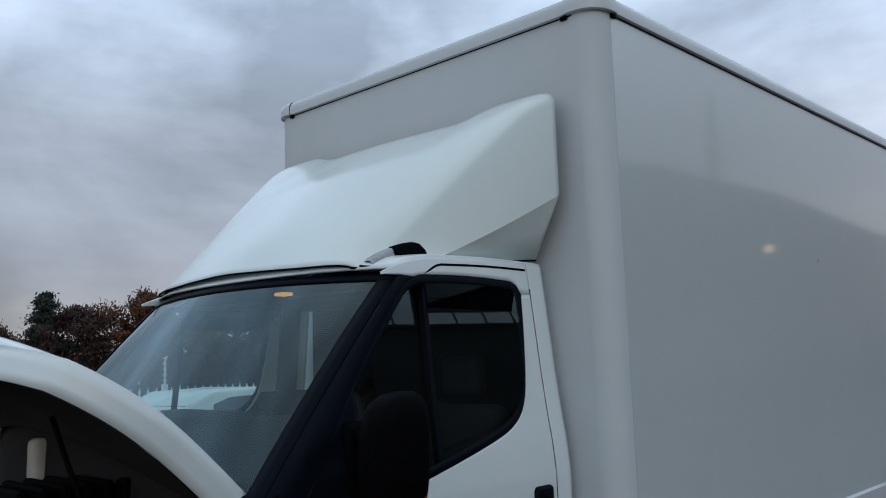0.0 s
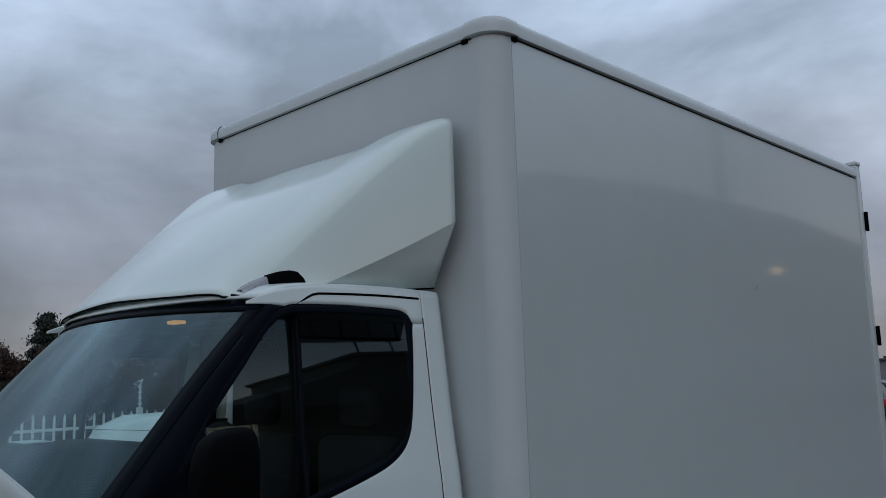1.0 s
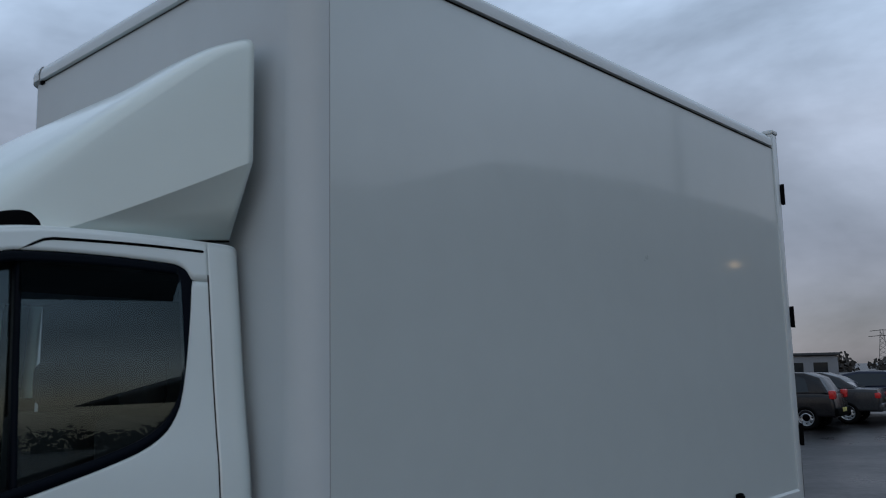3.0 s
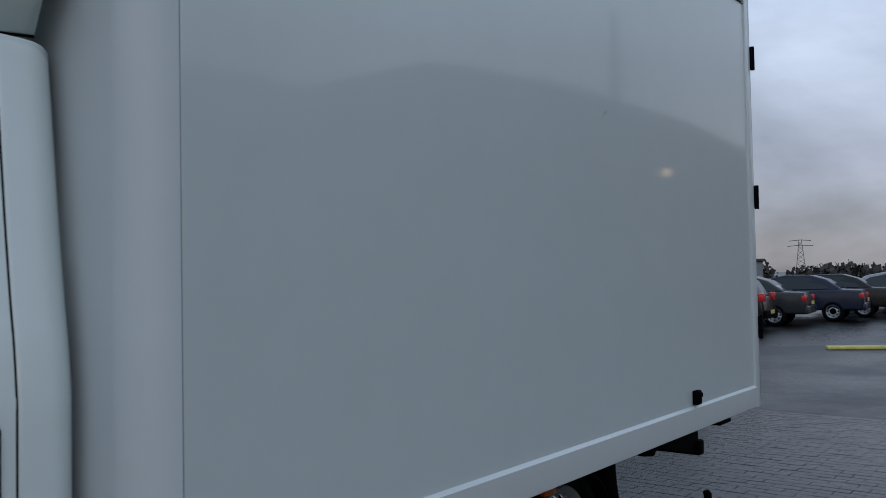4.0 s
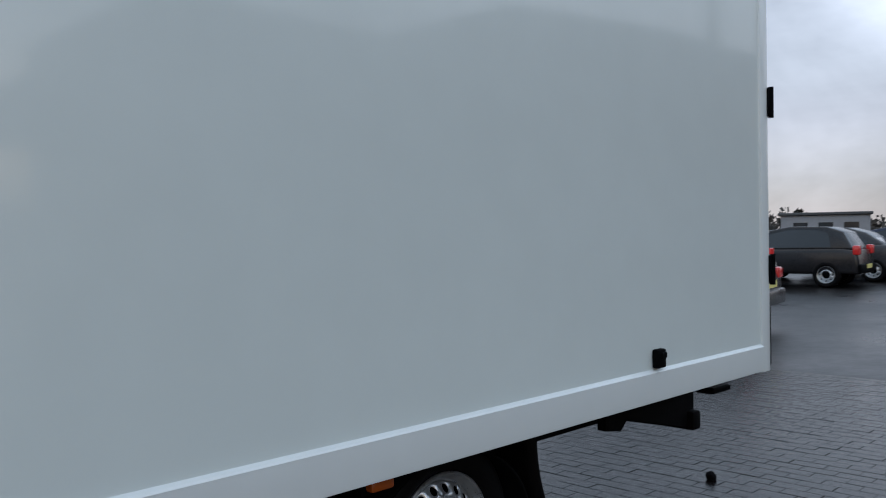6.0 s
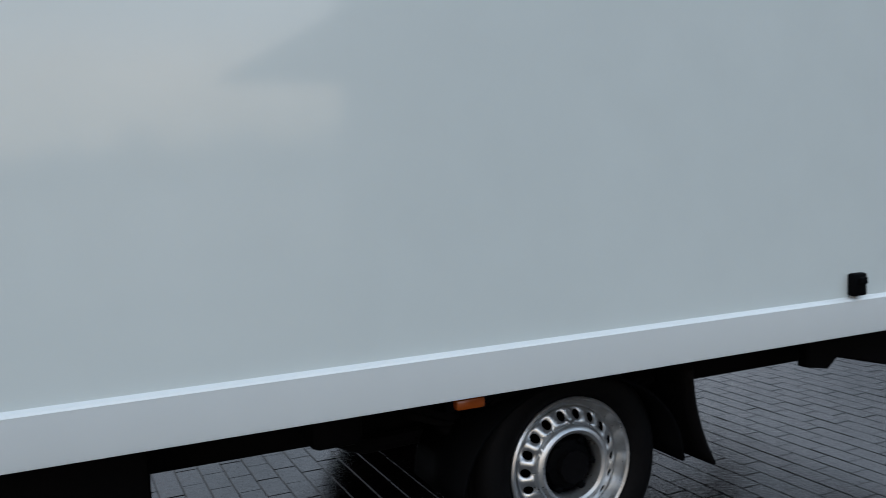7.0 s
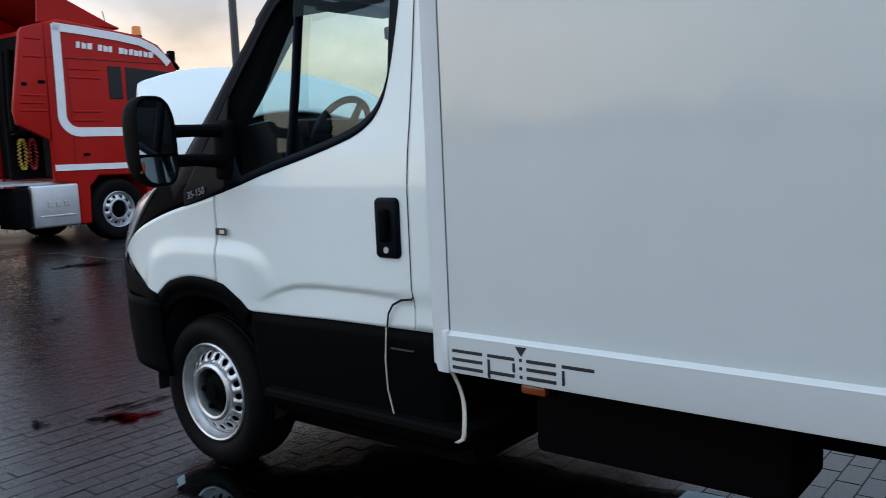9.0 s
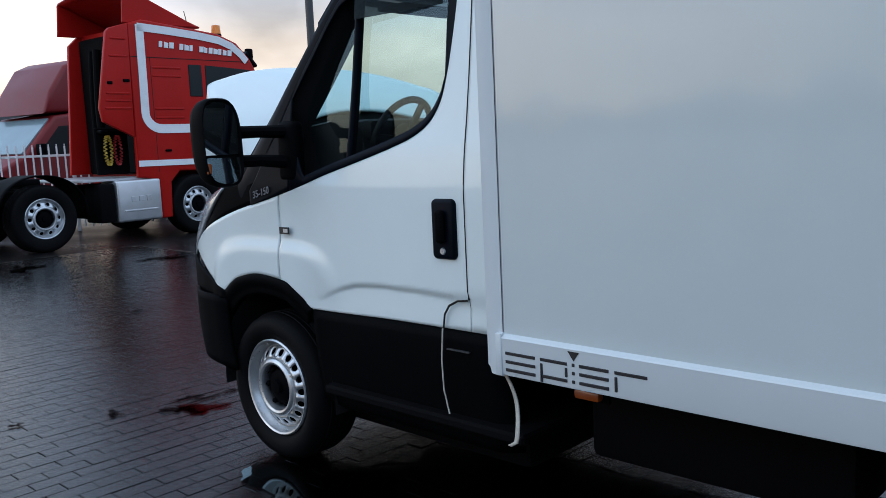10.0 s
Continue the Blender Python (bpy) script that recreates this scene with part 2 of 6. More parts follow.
def link(name, bm, material, parent=None, label="", smooth=35.0, kind=""):
    me = bpy.data.meshes.new(name)
    bm.to_mesh(me)
    bm.free()
    if smooth:
        me.polygons.foreach_set("use_smooth", [True] * len(me.polygons))
        me.set_sharp_from_angle(angle=radians(smooth))
    me.materials.append(material)
    ob = new(name, me)
    if parent:
        ob.parent = parent
    return tagged(ob, label=label, kind=kind)


def part(name, bm, material, parent, label="", smooth=35.0):
    return link(name, bm, material, parent, label, smooth)


def thing(name, label, category, group="", kind="", at=None):
    ob = new(name)
    ob.empty_display_size = 0.2
    if at is not None:
        ob.matrix_basis = at
    return tagged(ob, label, category, group, kind)


def cbox(bm, x0, x1, y0, y1, z0, z1, bev=0.0, seg=2):
    r = bmesh.ops.create_cube(bm, size=1, matrix=Matrix.Translation(((x0 + x1) / 2, (y0 + y1) / 2, (z0 + z1) / 2)) @ Matrix.Diagonal((x1 - x0, y1 - y0, z1 - z0, 1)))
    if bev:
        es = list({e for v in r["verts"] for e in v.link_edges})
        bmesh.ops.bevel(bm, geom=es, offset=bev, segments=seg, profile=0.5, affect="EDGES")
    return bm


def bx(x0, x1, y0, y1, z0, z1, bev=0.0, seg=2):
    return cbox(bmesh.new(), x0, x1, y0, y1, z0, z1, bev, seg)


def grid(bm, nu, nv, f):
    vs = [[bm.verts.new(f(i / nu, j / nv)) for j in range(nv + 1)] for i in range(nu + 1)]
    for i in range(nu):
        for j in range(nv):
            try:
                bm.faces.new((vs[i][j], vs[i + 1][j], vs[i + 1][j + 1], vs[i][j + 1]))
            except ValueError:
                pass
    return bm


def tube(bm, pts, r, n=8, cap=True):
    pts = [Vector(p) for p in pts]
    rs = r if isinstance(r, (list, tuple)) else [r] * len(pts)
    rings = []
    for i, p in enumerate(pts):
        d = (pts[min(i + 1, len(pts) - 1)] - pts[max(i - 1, 0)]).normalized()
        a = d.orthogonal().normalized() if i == 0 else (a - d * a.dot(d)).normalized()
        b = d.cross(a)
        rings.append([bm.verts.new(p + (a * math.cos(2 * math.pi * k / n) + b * math.sin(2 * math.pi * k / n)) * rs[i]) for k in range(n)])
    for i in range(len(rings) - 1):
        for k in range(n):
            bm.faces.new((rings[i][k], rings[i][(k + 1) % n], rings[i + 1][(k + 1) % n], rings[i + 1][k]))
    if cap:
        bm.faces.new(rings[0][::-1])
        bm.faces.new(rings[-1])
    return bm


def lathe(bm, prof, n, c=(0, 0, 0), closed=False):
    """Turns (radius, y) pairs round the y axis."""
    rings = [[bm.verts.new((c[0] + r * math.cos(2 * math.pi * k / n), c[1] + y, c[2] + r * math.sin(2 * math.pi * k / n))) for k in range(n)] for r, y in prof]
    m = len(rings)
    for i in range(m if closed else m - 1):
        for k in range(n):
            bm.faces.new((rings[i][k], rings[i][(k + 1) % n], rings[(i + 1) % m][(k + 1) % n], rings[(i + 1) % m][k]))
    return bm


def prism(bm, pts, y0, y1, bev=0.0, seg=2):
    """A polygon of (x, z) pairs drawn out along y."""
    a = [bm.verts.new((x, y0, z)) for x, z in pts]
    b = [bm.verts.new((x, y1, z)) for x, z in pts]
    fs = [bm.faces.new(a), bm.faces.new(b[::-1])]
    n = len(pts)
    for i in range(n):
        fs.append(bm.faces.new((a[i], b[i], b[(i + 1) % n], a[(i + 1) % n])))
    bmesh.ops.recalc_face_normals(bm, faces=fs)
    if bev:
        es = list({e for f in fs[:2] for e in f.edges})
        bmesh.ops.bevel(bm, geom=es, offset=bev, segments=seg, profile=0.5, affect="EDGES")
    return bm


def curve(pts):
    """A smooth function through (x, value) pairs."""
    xs = np.array([p[0] for p in pts], float)
    ys = np.array([p[1] for p in pts], float)
    d = np.diff(ys) / np.diff(xs)
    t = np.concatenate(([d[0]], [0 if a * b <= 0 else 2 * a * b / (a + b) for a, b in zip(d[:-1], d[1:])], [d[-1]]))

    def f(x):
        x = min(max(x, xs[0]), xs[-1])
        i = min(max(int(np.searchsorted(xs, x)) - 1, 0), len(xs) - 2)
        h = xs[i + 1] - xs[i]
        s = (x - xs[i]) / h
        return float((1 + 2 * s) * (1 - s) ** 2 * ys[i] + s * (1 - s) ** 2 * h * t[i] + s * s * (3 - 2 * s) * ys[i + 1] + s * s * (s - 1) * h * t[i + 1])
    return f


def thick(ob, t, offset=0.0):
    m = ob.modifiers.new("thickness", "SOLIDIFY")
    m.thickness, m.offset = t, offset
    return ob


# the white box truck
truck = thing("box_truck", "white box truck with open bonnet and roof deflector on wet paving", "truck")
BX0, BX1, BZ0, BZ1, SEAM = 0.0, 4.33, 0.70, 3.250, 0.125

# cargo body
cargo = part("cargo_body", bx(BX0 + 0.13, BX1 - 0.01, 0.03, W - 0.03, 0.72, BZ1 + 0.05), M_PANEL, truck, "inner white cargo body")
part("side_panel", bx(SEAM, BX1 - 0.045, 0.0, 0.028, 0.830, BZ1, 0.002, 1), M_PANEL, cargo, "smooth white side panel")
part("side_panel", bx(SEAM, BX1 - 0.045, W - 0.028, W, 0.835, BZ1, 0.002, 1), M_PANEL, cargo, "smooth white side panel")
part("front_panel", bx(BX0 - 0.0008, BX0 + 0.03, 0.105, W - 0.105, BZ0 + 0.02, BZ1), M_MATTE, cargo, "smooth white front panel")


def corner_post(sy):
    bm = bmesh.new()
    R = 0.105
    cols = [(SEAM - 0.004, -0.0005)]
    for k in range(13):
        a = math.pi / 2 * k / 12
        cols.append((BX0 - 0.0005 + R - R * math.sin(a), -0.0005 + R - R * math.cos(a)))
    cols.append((BX0 - 0.0003, 0.1055))

    def f(u, v):
        i = round(u * (len(cols) - 1))
        x, y = cols[i]
        z = BZ0 + (0.02 if i > 4 else 0.0) + (BZ1 - BZ0 - 0.02) * v if v < 1 else BZ1
        return (x, y if sy else W - y, z)
    grid(bm, len(cols) - 1, 4, f)
    post = thick(part("corner_post", bm, M_MATTE, cargo, "rounded white corner post", 60), 0.001)
    post.modifiers["thickness"].use_rim = False
    return post


corner_post(1), corner_post(0)


def roof_profile(d):
    """(outward, z) of the roof edge trim."""
    return [(-0.05 - d, BZ1 + 0.081), (-0.004, BZ1 + 0.076), (0.010, BZ1 + 0.067), (0.019, BZ1 + 0.049), (0.022, BZ1 + 0.028), (0.020, BZ1 - 0.002), (0.012, BZ1 - 0.006), (-0.01, BZ1 - 0.006)]


def trim_run(p0, p1, out, name="roof_trim"):
    bm = bmesh.new()
    pr = roof_profile(0.05)
    grid(bm, 1, len(pr) - 1, lambda u, v: tuple(Vector(p0).lerp(Vector(p1), u) + Vector(out) * pr[round(v * (len(pr) - 1))][0] + Vector((0, 0, pr[round(v * (len(pr) - 1))][1]))))
    part(name, bm, M_ALU, cargo, "rounded white roof edge trim", 50)


C0 = 0.15
trim_run((BX0 + C0, 0, 0), (BX1 - 0.09, 0, 0), (0, -1, 0))
trim_run((BX0 + C0, W, 0), (BX1 - 0.09, W, 0), (0, 1, 0))
trim_run((BX0, C0, 0), (BX0, W - C0, 0), (-1, 0, 0))


def corner_cap(cx, cy, sx, sy):
    bm = bmesh.new()
    pr = roof_profile(0.05)
    R = 0.105
    pts = [((C0 - R), 0.0, 0, -1)]
    for k in range(11):
        a = math.pi / 2 * k / 10
        pts.append((-R * math.sin(a), -R * math.cos(a) + R, -math.sin(a), -math.cos(a)))
    pts.append((-R, C0, -1, 0))

    def f(u, v):
        x, y, ox, oy = pts[round(u * (len(pts) - 1))]
        o, z = pr[round(v * (len(pr) - 1))]
        o += 0.004
        return (cx + sx * (R + x + ox * o), cy + sy * (y + oy * o), z + 0.003)
    grid(bm, len(pts) - 1, len(pr) - 1, f)
    part("corner_cap", bm, M_ALU, cargo, "white moulded roof corner cap", 50)


corner_cap(BX0, 0, 1, 1), corner_cap(BX0, W, 1, -1)
part("roof_skin", bx(BX0 + 0.06, BX1 - 0.03, 0.06, W - 0.06, BZ1 + 0.05, BZ1 + 0.079), M_PANEL, cargo)
for y0, y1 in ((-0.004, 0.03), (W - 0.03, W + 0.004)):
    part("roof_joint", bx(BX0 + 0.14, BX1 - 0.05, y0, y1, BZ1 - 0.011, BZ1 - 0.006), M_GAP, cargo, "dark roof joint line")
part("roof_joint", bx(BX0 - 0.004, BX0 + 0.03, 0.12, W - 0.12, BZ1 - 0.011, BZ1 - 0.006), M_GAP, cargo)
for x0, x1, y0, y1 in ((BX0 + 0.12, BX0 + 0.155, -0.014, 0.0), (BX0 - 0.014, BX0, 0.14, 0.175), (BX0 - 0.014, BX0, W - 0.175, W - 0.14)):
    part("clip", bx(x0, x1, y0, y1, BZ1 - 0.022, BZ1 - 0.002, 0.003, 1), M_PLASTIC, cargo, "small dark trim clip")
part("panel_joint", bx(SEAM - 0.0025, SEAM + 0.0005, 0.001, 0.02, 0.83, BZ1), M_GREYBLD, cargo, "dark vertical sealant joint")

# bottom rail with its upper lip
for s in (0, 1):
    bm = bmesh.new()
    pr = [(0.0, 0.840), (-0.012, 0.834), (-0.018, 0.828), (-0.017, 0.821), (-0.015, 0.718), (-0.012, 0.709), (0.02, 0.706), (0.03, 0.72)]
    grid(bm, 1, len(pr) - 1, lambda u, v: (SEAM - 0.002 + (BX1 - 0.05 - SEAM) * u, (pr[round(v * 7)][0] if s == 0 else W - pr[round(v * 7)][0]), pr[round(v * 7)][1]))
    part("bottom_rail", bm, M_ALU, cargo, "white aluminium bottom rail", 18)
part("rail_end_cap", bx(SEAM - 0.022, SEAM + 0.003, -0.020, 0.01, 0.706, 0.842, 0.004, 2), M_ALU, cargo, "white rail end piece")

# rear frame, hinges, buffers
for y0, y1 in ((-0.012, 0.06), (W - 0.06, W + 0.012)):
    part("rear_post", bx(BX1 - 0.05, BX1 + 0.035, y0, y1, 0.70, BZ1 + 0.10, 0.008, 2), M_ALU, cargo, "white rear door post")
    part("post_cap", bx(BX1 - 0.055, BX1 + 0.045, y0 - 0.006, y1 + 0.004, BZ1 + 0.10, BZ1 + 0.13, 0.008, 2), M_ALU, cargo)
part("rear_header", bx(BX1 - 0.05, BX1 + 0.035, 0.06, W - 0.06, BZ1 - 0.05, BZ1 + 0.10, 0.008, 2), M_ALU, cargo, "white rear header beam")
for y0, y1 in ((0.065, W / 2 - 0.004), (W / 2 + 0.004, W - 0.065)):
    part("rear_door", bx(BX1 - 0.02, BX1 + 0.03, y0, y1, 0.84, BZ1 - 0.06, 0.006, 2), M_PANEL, cargo, "white rear door leaf")
for z in (2.91, 2.02, 1.2):
    bm = bx(BX1 + 0.02, BX1 + 0.065, -0.022, 0.05, z - 0.07, z + 0.07, 0.006, 2)
    tube(bm, [(BX1 + 0.05, -0.02, z - 0.075), (BX1 + 0.05, -0.02, z + 0.075)], 0.013, 10)
    part("hinge", bm, M_PLASTIC, cargo, "black door hinge")
part("rear_buffer", bx(BX1 + 0.03, BX1 + 0.08, 0.0, 0.09, 0.72, 1.02, 0.012, 2), M_RUBBER, cargo, "black rubber rear buffer")
bm = bx(3.275, 3.338, -0.032, 0.0, 0.845, 0.922, 0.008, 2)
cbox(bm, 3.293, 3.332, -0.040, -0.03, 0.885, 0.91, 0.004, 1)
part("latch", bm, M_PLASTIC, cargo, "small black latch above the rail")

# maker's wordmark as plain bars
wm = part("wordmark", prism(bmesh.new(), [(0.380, 0.822), (0.420, 0.822), (0.400, 0.794)], -0.0185, -0.014), M_LETTER, cargo, "dark wordmark drawn as plain bars and a triangle")
bars = []
for x0, x1, rows in ((0.142, 0.262, (0.779, 0.752, 0.726)), (0.282, 0.384, (0.779, 0.728)), (0.402, 0.412, (0.779, 0.754, 0.728)), (0.428, 0.532, (0.779, 0.754, 0.728)), (0.552, 0.660, (0.779,))):
    bars += [(x0, x1, z - 0.002, z + 0.008) for z in rows]
bars += [(x0, x0 + 0.009, z0 - 0.002, z1 - 0.002) for x0, z0, z1 in ((0.282, 0.714, 0.772), (0.376, 0.744, 0.772), (0.552, 0.728, 0.772))]
for x0, x1, z0, z1 in bars:
    x0, x1 = 0.142 + (x0 - 0.142) * 0.965, 0.142 + (x1 - 0.142) * 0.965
    part("bar", bx(x0, x1, -0.0185, -0.014, z0, z1, 0.0012, 1), M_LETTER, wm)

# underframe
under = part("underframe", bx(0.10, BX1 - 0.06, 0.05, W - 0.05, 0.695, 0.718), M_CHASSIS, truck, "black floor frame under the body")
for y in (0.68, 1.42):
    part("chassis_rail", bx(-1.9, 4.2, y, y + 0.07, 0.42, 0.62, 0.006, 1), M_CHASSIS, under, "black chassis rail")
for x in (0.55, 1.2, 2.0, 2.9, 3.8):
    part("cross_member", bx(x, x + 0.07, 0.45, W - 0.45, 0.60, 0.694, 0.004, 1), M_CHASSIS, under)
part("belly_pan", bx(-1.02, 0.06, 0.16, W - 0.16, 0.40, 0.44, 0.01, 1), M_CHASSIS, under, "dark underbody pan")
# unseen block, added to stop low light from the far side under the cab
part("undertray_blocker", bx(-2.05, -0.10, 0.40, W - 0.40, 0.19, 0.41, 0.05, 2), M_CHASSIS, under, "unseen black block added under the cab to stop low light")
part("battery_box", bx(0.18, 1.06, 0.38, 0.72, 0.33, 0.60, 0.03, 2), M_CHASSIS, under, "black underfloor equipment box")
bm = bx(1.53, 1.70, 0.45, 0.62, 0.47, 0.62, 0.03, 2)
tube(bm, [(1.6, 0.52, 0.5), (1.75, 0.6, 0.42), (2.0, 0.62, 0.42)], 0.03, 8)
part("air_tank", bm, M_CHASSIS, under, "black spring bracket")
for y in (0.42, W - 0.50):
    bm = bmesh.new()
    for k in range(4):
        L = 0.62 - 0.12 * k
        grid(bm, 10, 1, lambda u, v: (2.34 + (u - 0.5) * 2 * L, y + 0.08 * v, 0.47 - 0.025 * k + 0.16 * (2 * u - 1) ** 2 * (L / 0.62) ** 2))
    thick(part("leaf_spring", bm, M_CHASSIS, under, "black leaf spring"), 0.02)
bm = tube(bmesh.new(), [(2.34, 0.25, 0.345), (2.34, 0.95, 0.345), (2.34, 1.2, 0.345), (2.34, W - 0.25, 0.345)], 0.055, 10)
bmesh.ops.create_uvsphere(bm, u_segments=12, v_segments=8, radius=0.17, matrix=Matrix.Translation((2.34, 1.08, 0.345)))
part("rear_axle", bm, M_CHASSIS, under, "black rear axle")
bm = bmesh.new()
prism(bm, [(3.55, 0.66), (4.36, 0.62), (4.36, 0.35), (3.72, 0.50), (3.67, 0.46), (3.55, 0.48)], 0.40, 0.46, 0.008, 1)
part("underrun_bracket", bm, M_CHASSIS, under, "black rear underrun bracket")
part("underrun_bar", bx(4.28, 4.36, 0.36, W - 0.36, 0.36, 0.46, 0.015, 2), M_CHASSIS, under, "black rear underrun bar")
part("light_bracket", bx(4.07, 4.25, 0.14, 0.24, 0.605, 0.635, 0.008, 1), M_PLASTIC, under, "small black bracket")
for y0 in (0.22, W - 0.62):
    bm = bmesh.new()
    grid(bm, 6, 8, lambda u, v: (2.80 + 0.10 * v * v, y0 + 0.40 * u, 0.62 - 0.36 * v))
    thick(part("mudflap", bm, M_RUBBER, under, "black rubber mudflap"), 0.012)
    bm = bmesh.new()
    grid(bm, 20, 1, lambda u, v: (2.34 + 0.42 * math.cos(math.pi * u), y0 + 0.36 * v, 0.30 + 0.345 * math.sin(math.pi * u)))
    thick(part("wheel_guard", bm, M_PLASTIC, under, "black rear wheel guard"), 0.012)
for x in (0.407, 1.862):
    bm = bx(x - 0.044, x + 0.044, 0.030, 0.062, 0.664, 0.694, 0.008, 2)
    lamp = part("side_marker", bm, M_AMBER, under, "amber side marker lamp")
    part("lamp_bracket", bx(x - 0.06, x + 0.06, 0.06, 0.075, 0.655, 0.694), M_PLASTIC, lamp)
bm = bmesh.new()
grid(bm, 14, 1, lambda u, v: (0.092 + 0.05 * math.sin(u * 1.9) + 0.018 * v - 0.03 * max(0, u - 0.92) * 12, 0.030 + 0.012 * math.sin(u * 5) - 0.005 * v, 0.70 - 0.235 * u))
thick(part("hanging_strap", bm, M_STRAP, under, "beige webbing strap hanging loose"), 0.004)


# wheels
def wheel(name, label, group, at, dual_dark=False, R=0.345, rr=0.225, width=0.225, holes=18, mat_rim=None, parent=None, cap=True):
    """The outer face looks to -y; the origin is the hub's outer plane."""
    mr = mat_rim or M_SILVER
    w = part(name, lathe(bmesh.new(), [(rr - 0.005, 0.03), (rr + 0.004, 0.006), (rr + 0.03, -0.012), (R - 0.06, -0.02), (R - 0.028, -0.012), (R - 0.008, 0.012), (R, 0.04),
                                       (R, width - 0.04), (R - 0.008, width - 0.012), (R - 0.04, width + 0.01), (rr, width)], 56), M_RUBBER, parent, label, 50)
    w.matrix_basis = at
    bm = bmesh.new()
    for i in range(5):
        yy = 0.055 + i * (width - 0.11) / 4
        lathe(bm, [(R + 0.001, yy - 0.011), (R + 0.005, yy - 0.008), (R + 0.005, yy + 0.008), (R + 0.001, yy + 0.011)], 56)
    part("tread", bm, M_RUBBER, w)
    k = rr / 0.225
    part("rim", lathe(bmesh.new(), [(0.225 * k, 0.020), (0.228 * k, 0.0), (0.222 * k, -0.006), (0.214 * k, -0.002), (0.209 * k, 0.02), (0.200 * k, 0.03), (0.196 * k, 0.040), (0.188 * k, 0.041)], 56),
         mr, w, "silver steel rim", 40)
    # dished disc with a ring of round holes
    bm = bmesh.new()
    r0, r1 = 0.138 * k, 0.190 * k

    def yy(r):
        return 0.004 + 0.034 * max(0.0, (r - r0) / (r1 - r0)) ** 1.3
    for h in range(holes):
        a0, da = 2 * math.pi * h / holes, 2 * math.pi / holes
        rc, hr = (r0 + r1) / 2 + 0.002 * k, min(0.0145 * k * (18 / holes) ** 0.5, 0.42 * (r1 - r0))
        outer, inner, outs = [], [], 24
        for q in range(outs):
            t = 2 * math.pi * q / outs
            cx, cy = math.cos(t), math.sin(t)
            sc = 1 / max(abs(cx), abs(cy))
            r = (r0 + r1) / 2 + cx * sc * (r1 - r0) / 2
            a = a0 + cy * sc * da / 2
            outer.append(bm.verts.new((r * math.cos(a), yy(r), r * math.sin(a))))
            r2, a2 = rc + hr * cx, a0 + hr * cy / rc
            inner.append(bm.verts.new((r2 * math.cos(a2), yy(r2), r2 * math.sin(a2))))
        for q in range(outs):
            bm.faces.new((outer[q], outer[(q + 1) % outs], inner[(q + 1) % outs], inner[q]))
    lathe(bm, [(r0, 0.004), (0.130 * k, -0.006), (0.120 * k, -0.010), (0.111 * k, -0.006), (0.106 * k, 0.014), (0.104 * k, 0.05)], 48)
    bmesh.ops.remove_doubles(bm, verts=bm.verts, dist=0.0004)
    thick(part("disc", bm, mr, w, "silver disc with a ring of round holes", 40), 0.004)
    bm = lathe(bmesh.new(), [(0.20 * k, 0.12), (0.02, 0.12)], 32)
    lathe(bm, [(0.106 * k, 0.055), (0.085 * k, 0.05), (0.08 * k, 0.02), (0.065 * k, 0.012), (0.035 * k, 0.010), (0.03 * k, 0.004 - 0.01 * cap), (0.001, 0.002 - 0.01 * cap)], 32)
    hub = part("hub", bm, M_PLASTIC, w, "black hub")
    for q in range(6):
        a = 2 * math.pi * q / 6
        nb = lathe(bmesh.new(), [(0.013 * k, 0.05), (0.013 * k, 0.012), (0.008 * k, 0.006), (0.001, 0.006)], 6, (0.086 * k * math.cos(a), 0, 0.086 * k * math.sin(a)))
        part("wheel_nut", nb, M_PLASTIC, hub)
    return w


wheel("wheel", "front wheel with silver steel rim", "", pose(-1.437, 0.205, 0.345), parent=truck)
wheel("wheel", "rear wheel with silver steel rim", "", pose(2.34, 0.265, 0.345), parent=truck)
wheel("wheel", "front wheel with silver steel rim", "", pose(-1.437, W - 0.205, 0.345, 0, 0, 180), parent=truck)
wheel("wheel", "rear wheel with silver steel rim", "", pose(2.34, W - 0.265, 0.345, 0, 0, 180), parent=truck)


# the cab
CABX = -0.03


tumble = curve([(1.28, 0), (1.4, 0.014), (1.5, 0.032), (1.6, 0.048), (1.7, 0.063), (1.8, 0.076), (1.9, 0.089), (2.0, 0.102), (2.2, 0.13)])


def side_y(x, z):
    """How far in from the box's side plane the cab's flank lies."""
    y = 0.095
    if z < 0.95:
        y += 0.03 * ((0.95 - z) / 0.5) ** 2
    if z > 1.28:
        y += tumble(z)
    if x < -1.74:
        y += 0.57 * (-1.74 - x) ** 2
    if x > -0.11:
        y += 0.058 * ((x + 0.11) / 0.08) ** 2
    # flared wing over the wheel
    d = ((abs(x + 1.35) / (0.56 if x < -1.35 else 0.48)) ** 4 + (max(0, z - 0.60) / 0.465) ** 4) ** 0.25
    if z > 0.5 and d < 1.0:
        q = min(1, (1 - d) / 0.18)
        fade = max(0, min(1, (z - 0.80) / 0.2)) if x > -1.05 else 1.0
        if -1.20 < x < -1.05:
            fade = 1 - (1 - max(0, min(1, (z - 0.80) / 0.2))) * (x + 1.20) / 0.15
        y -= 0.022 * fade * q * q * (3 - 2 * q)
    # pressed crease low on the door
    cz = crease(x)
    if -1.05 < x and z < cz:
        y += 0.016 * min(1, (cz - z) / 0.014) * max(0, 1 - (cz - z) / 0.22) * min(1, (x + 1.05) / 0.2)
    return y


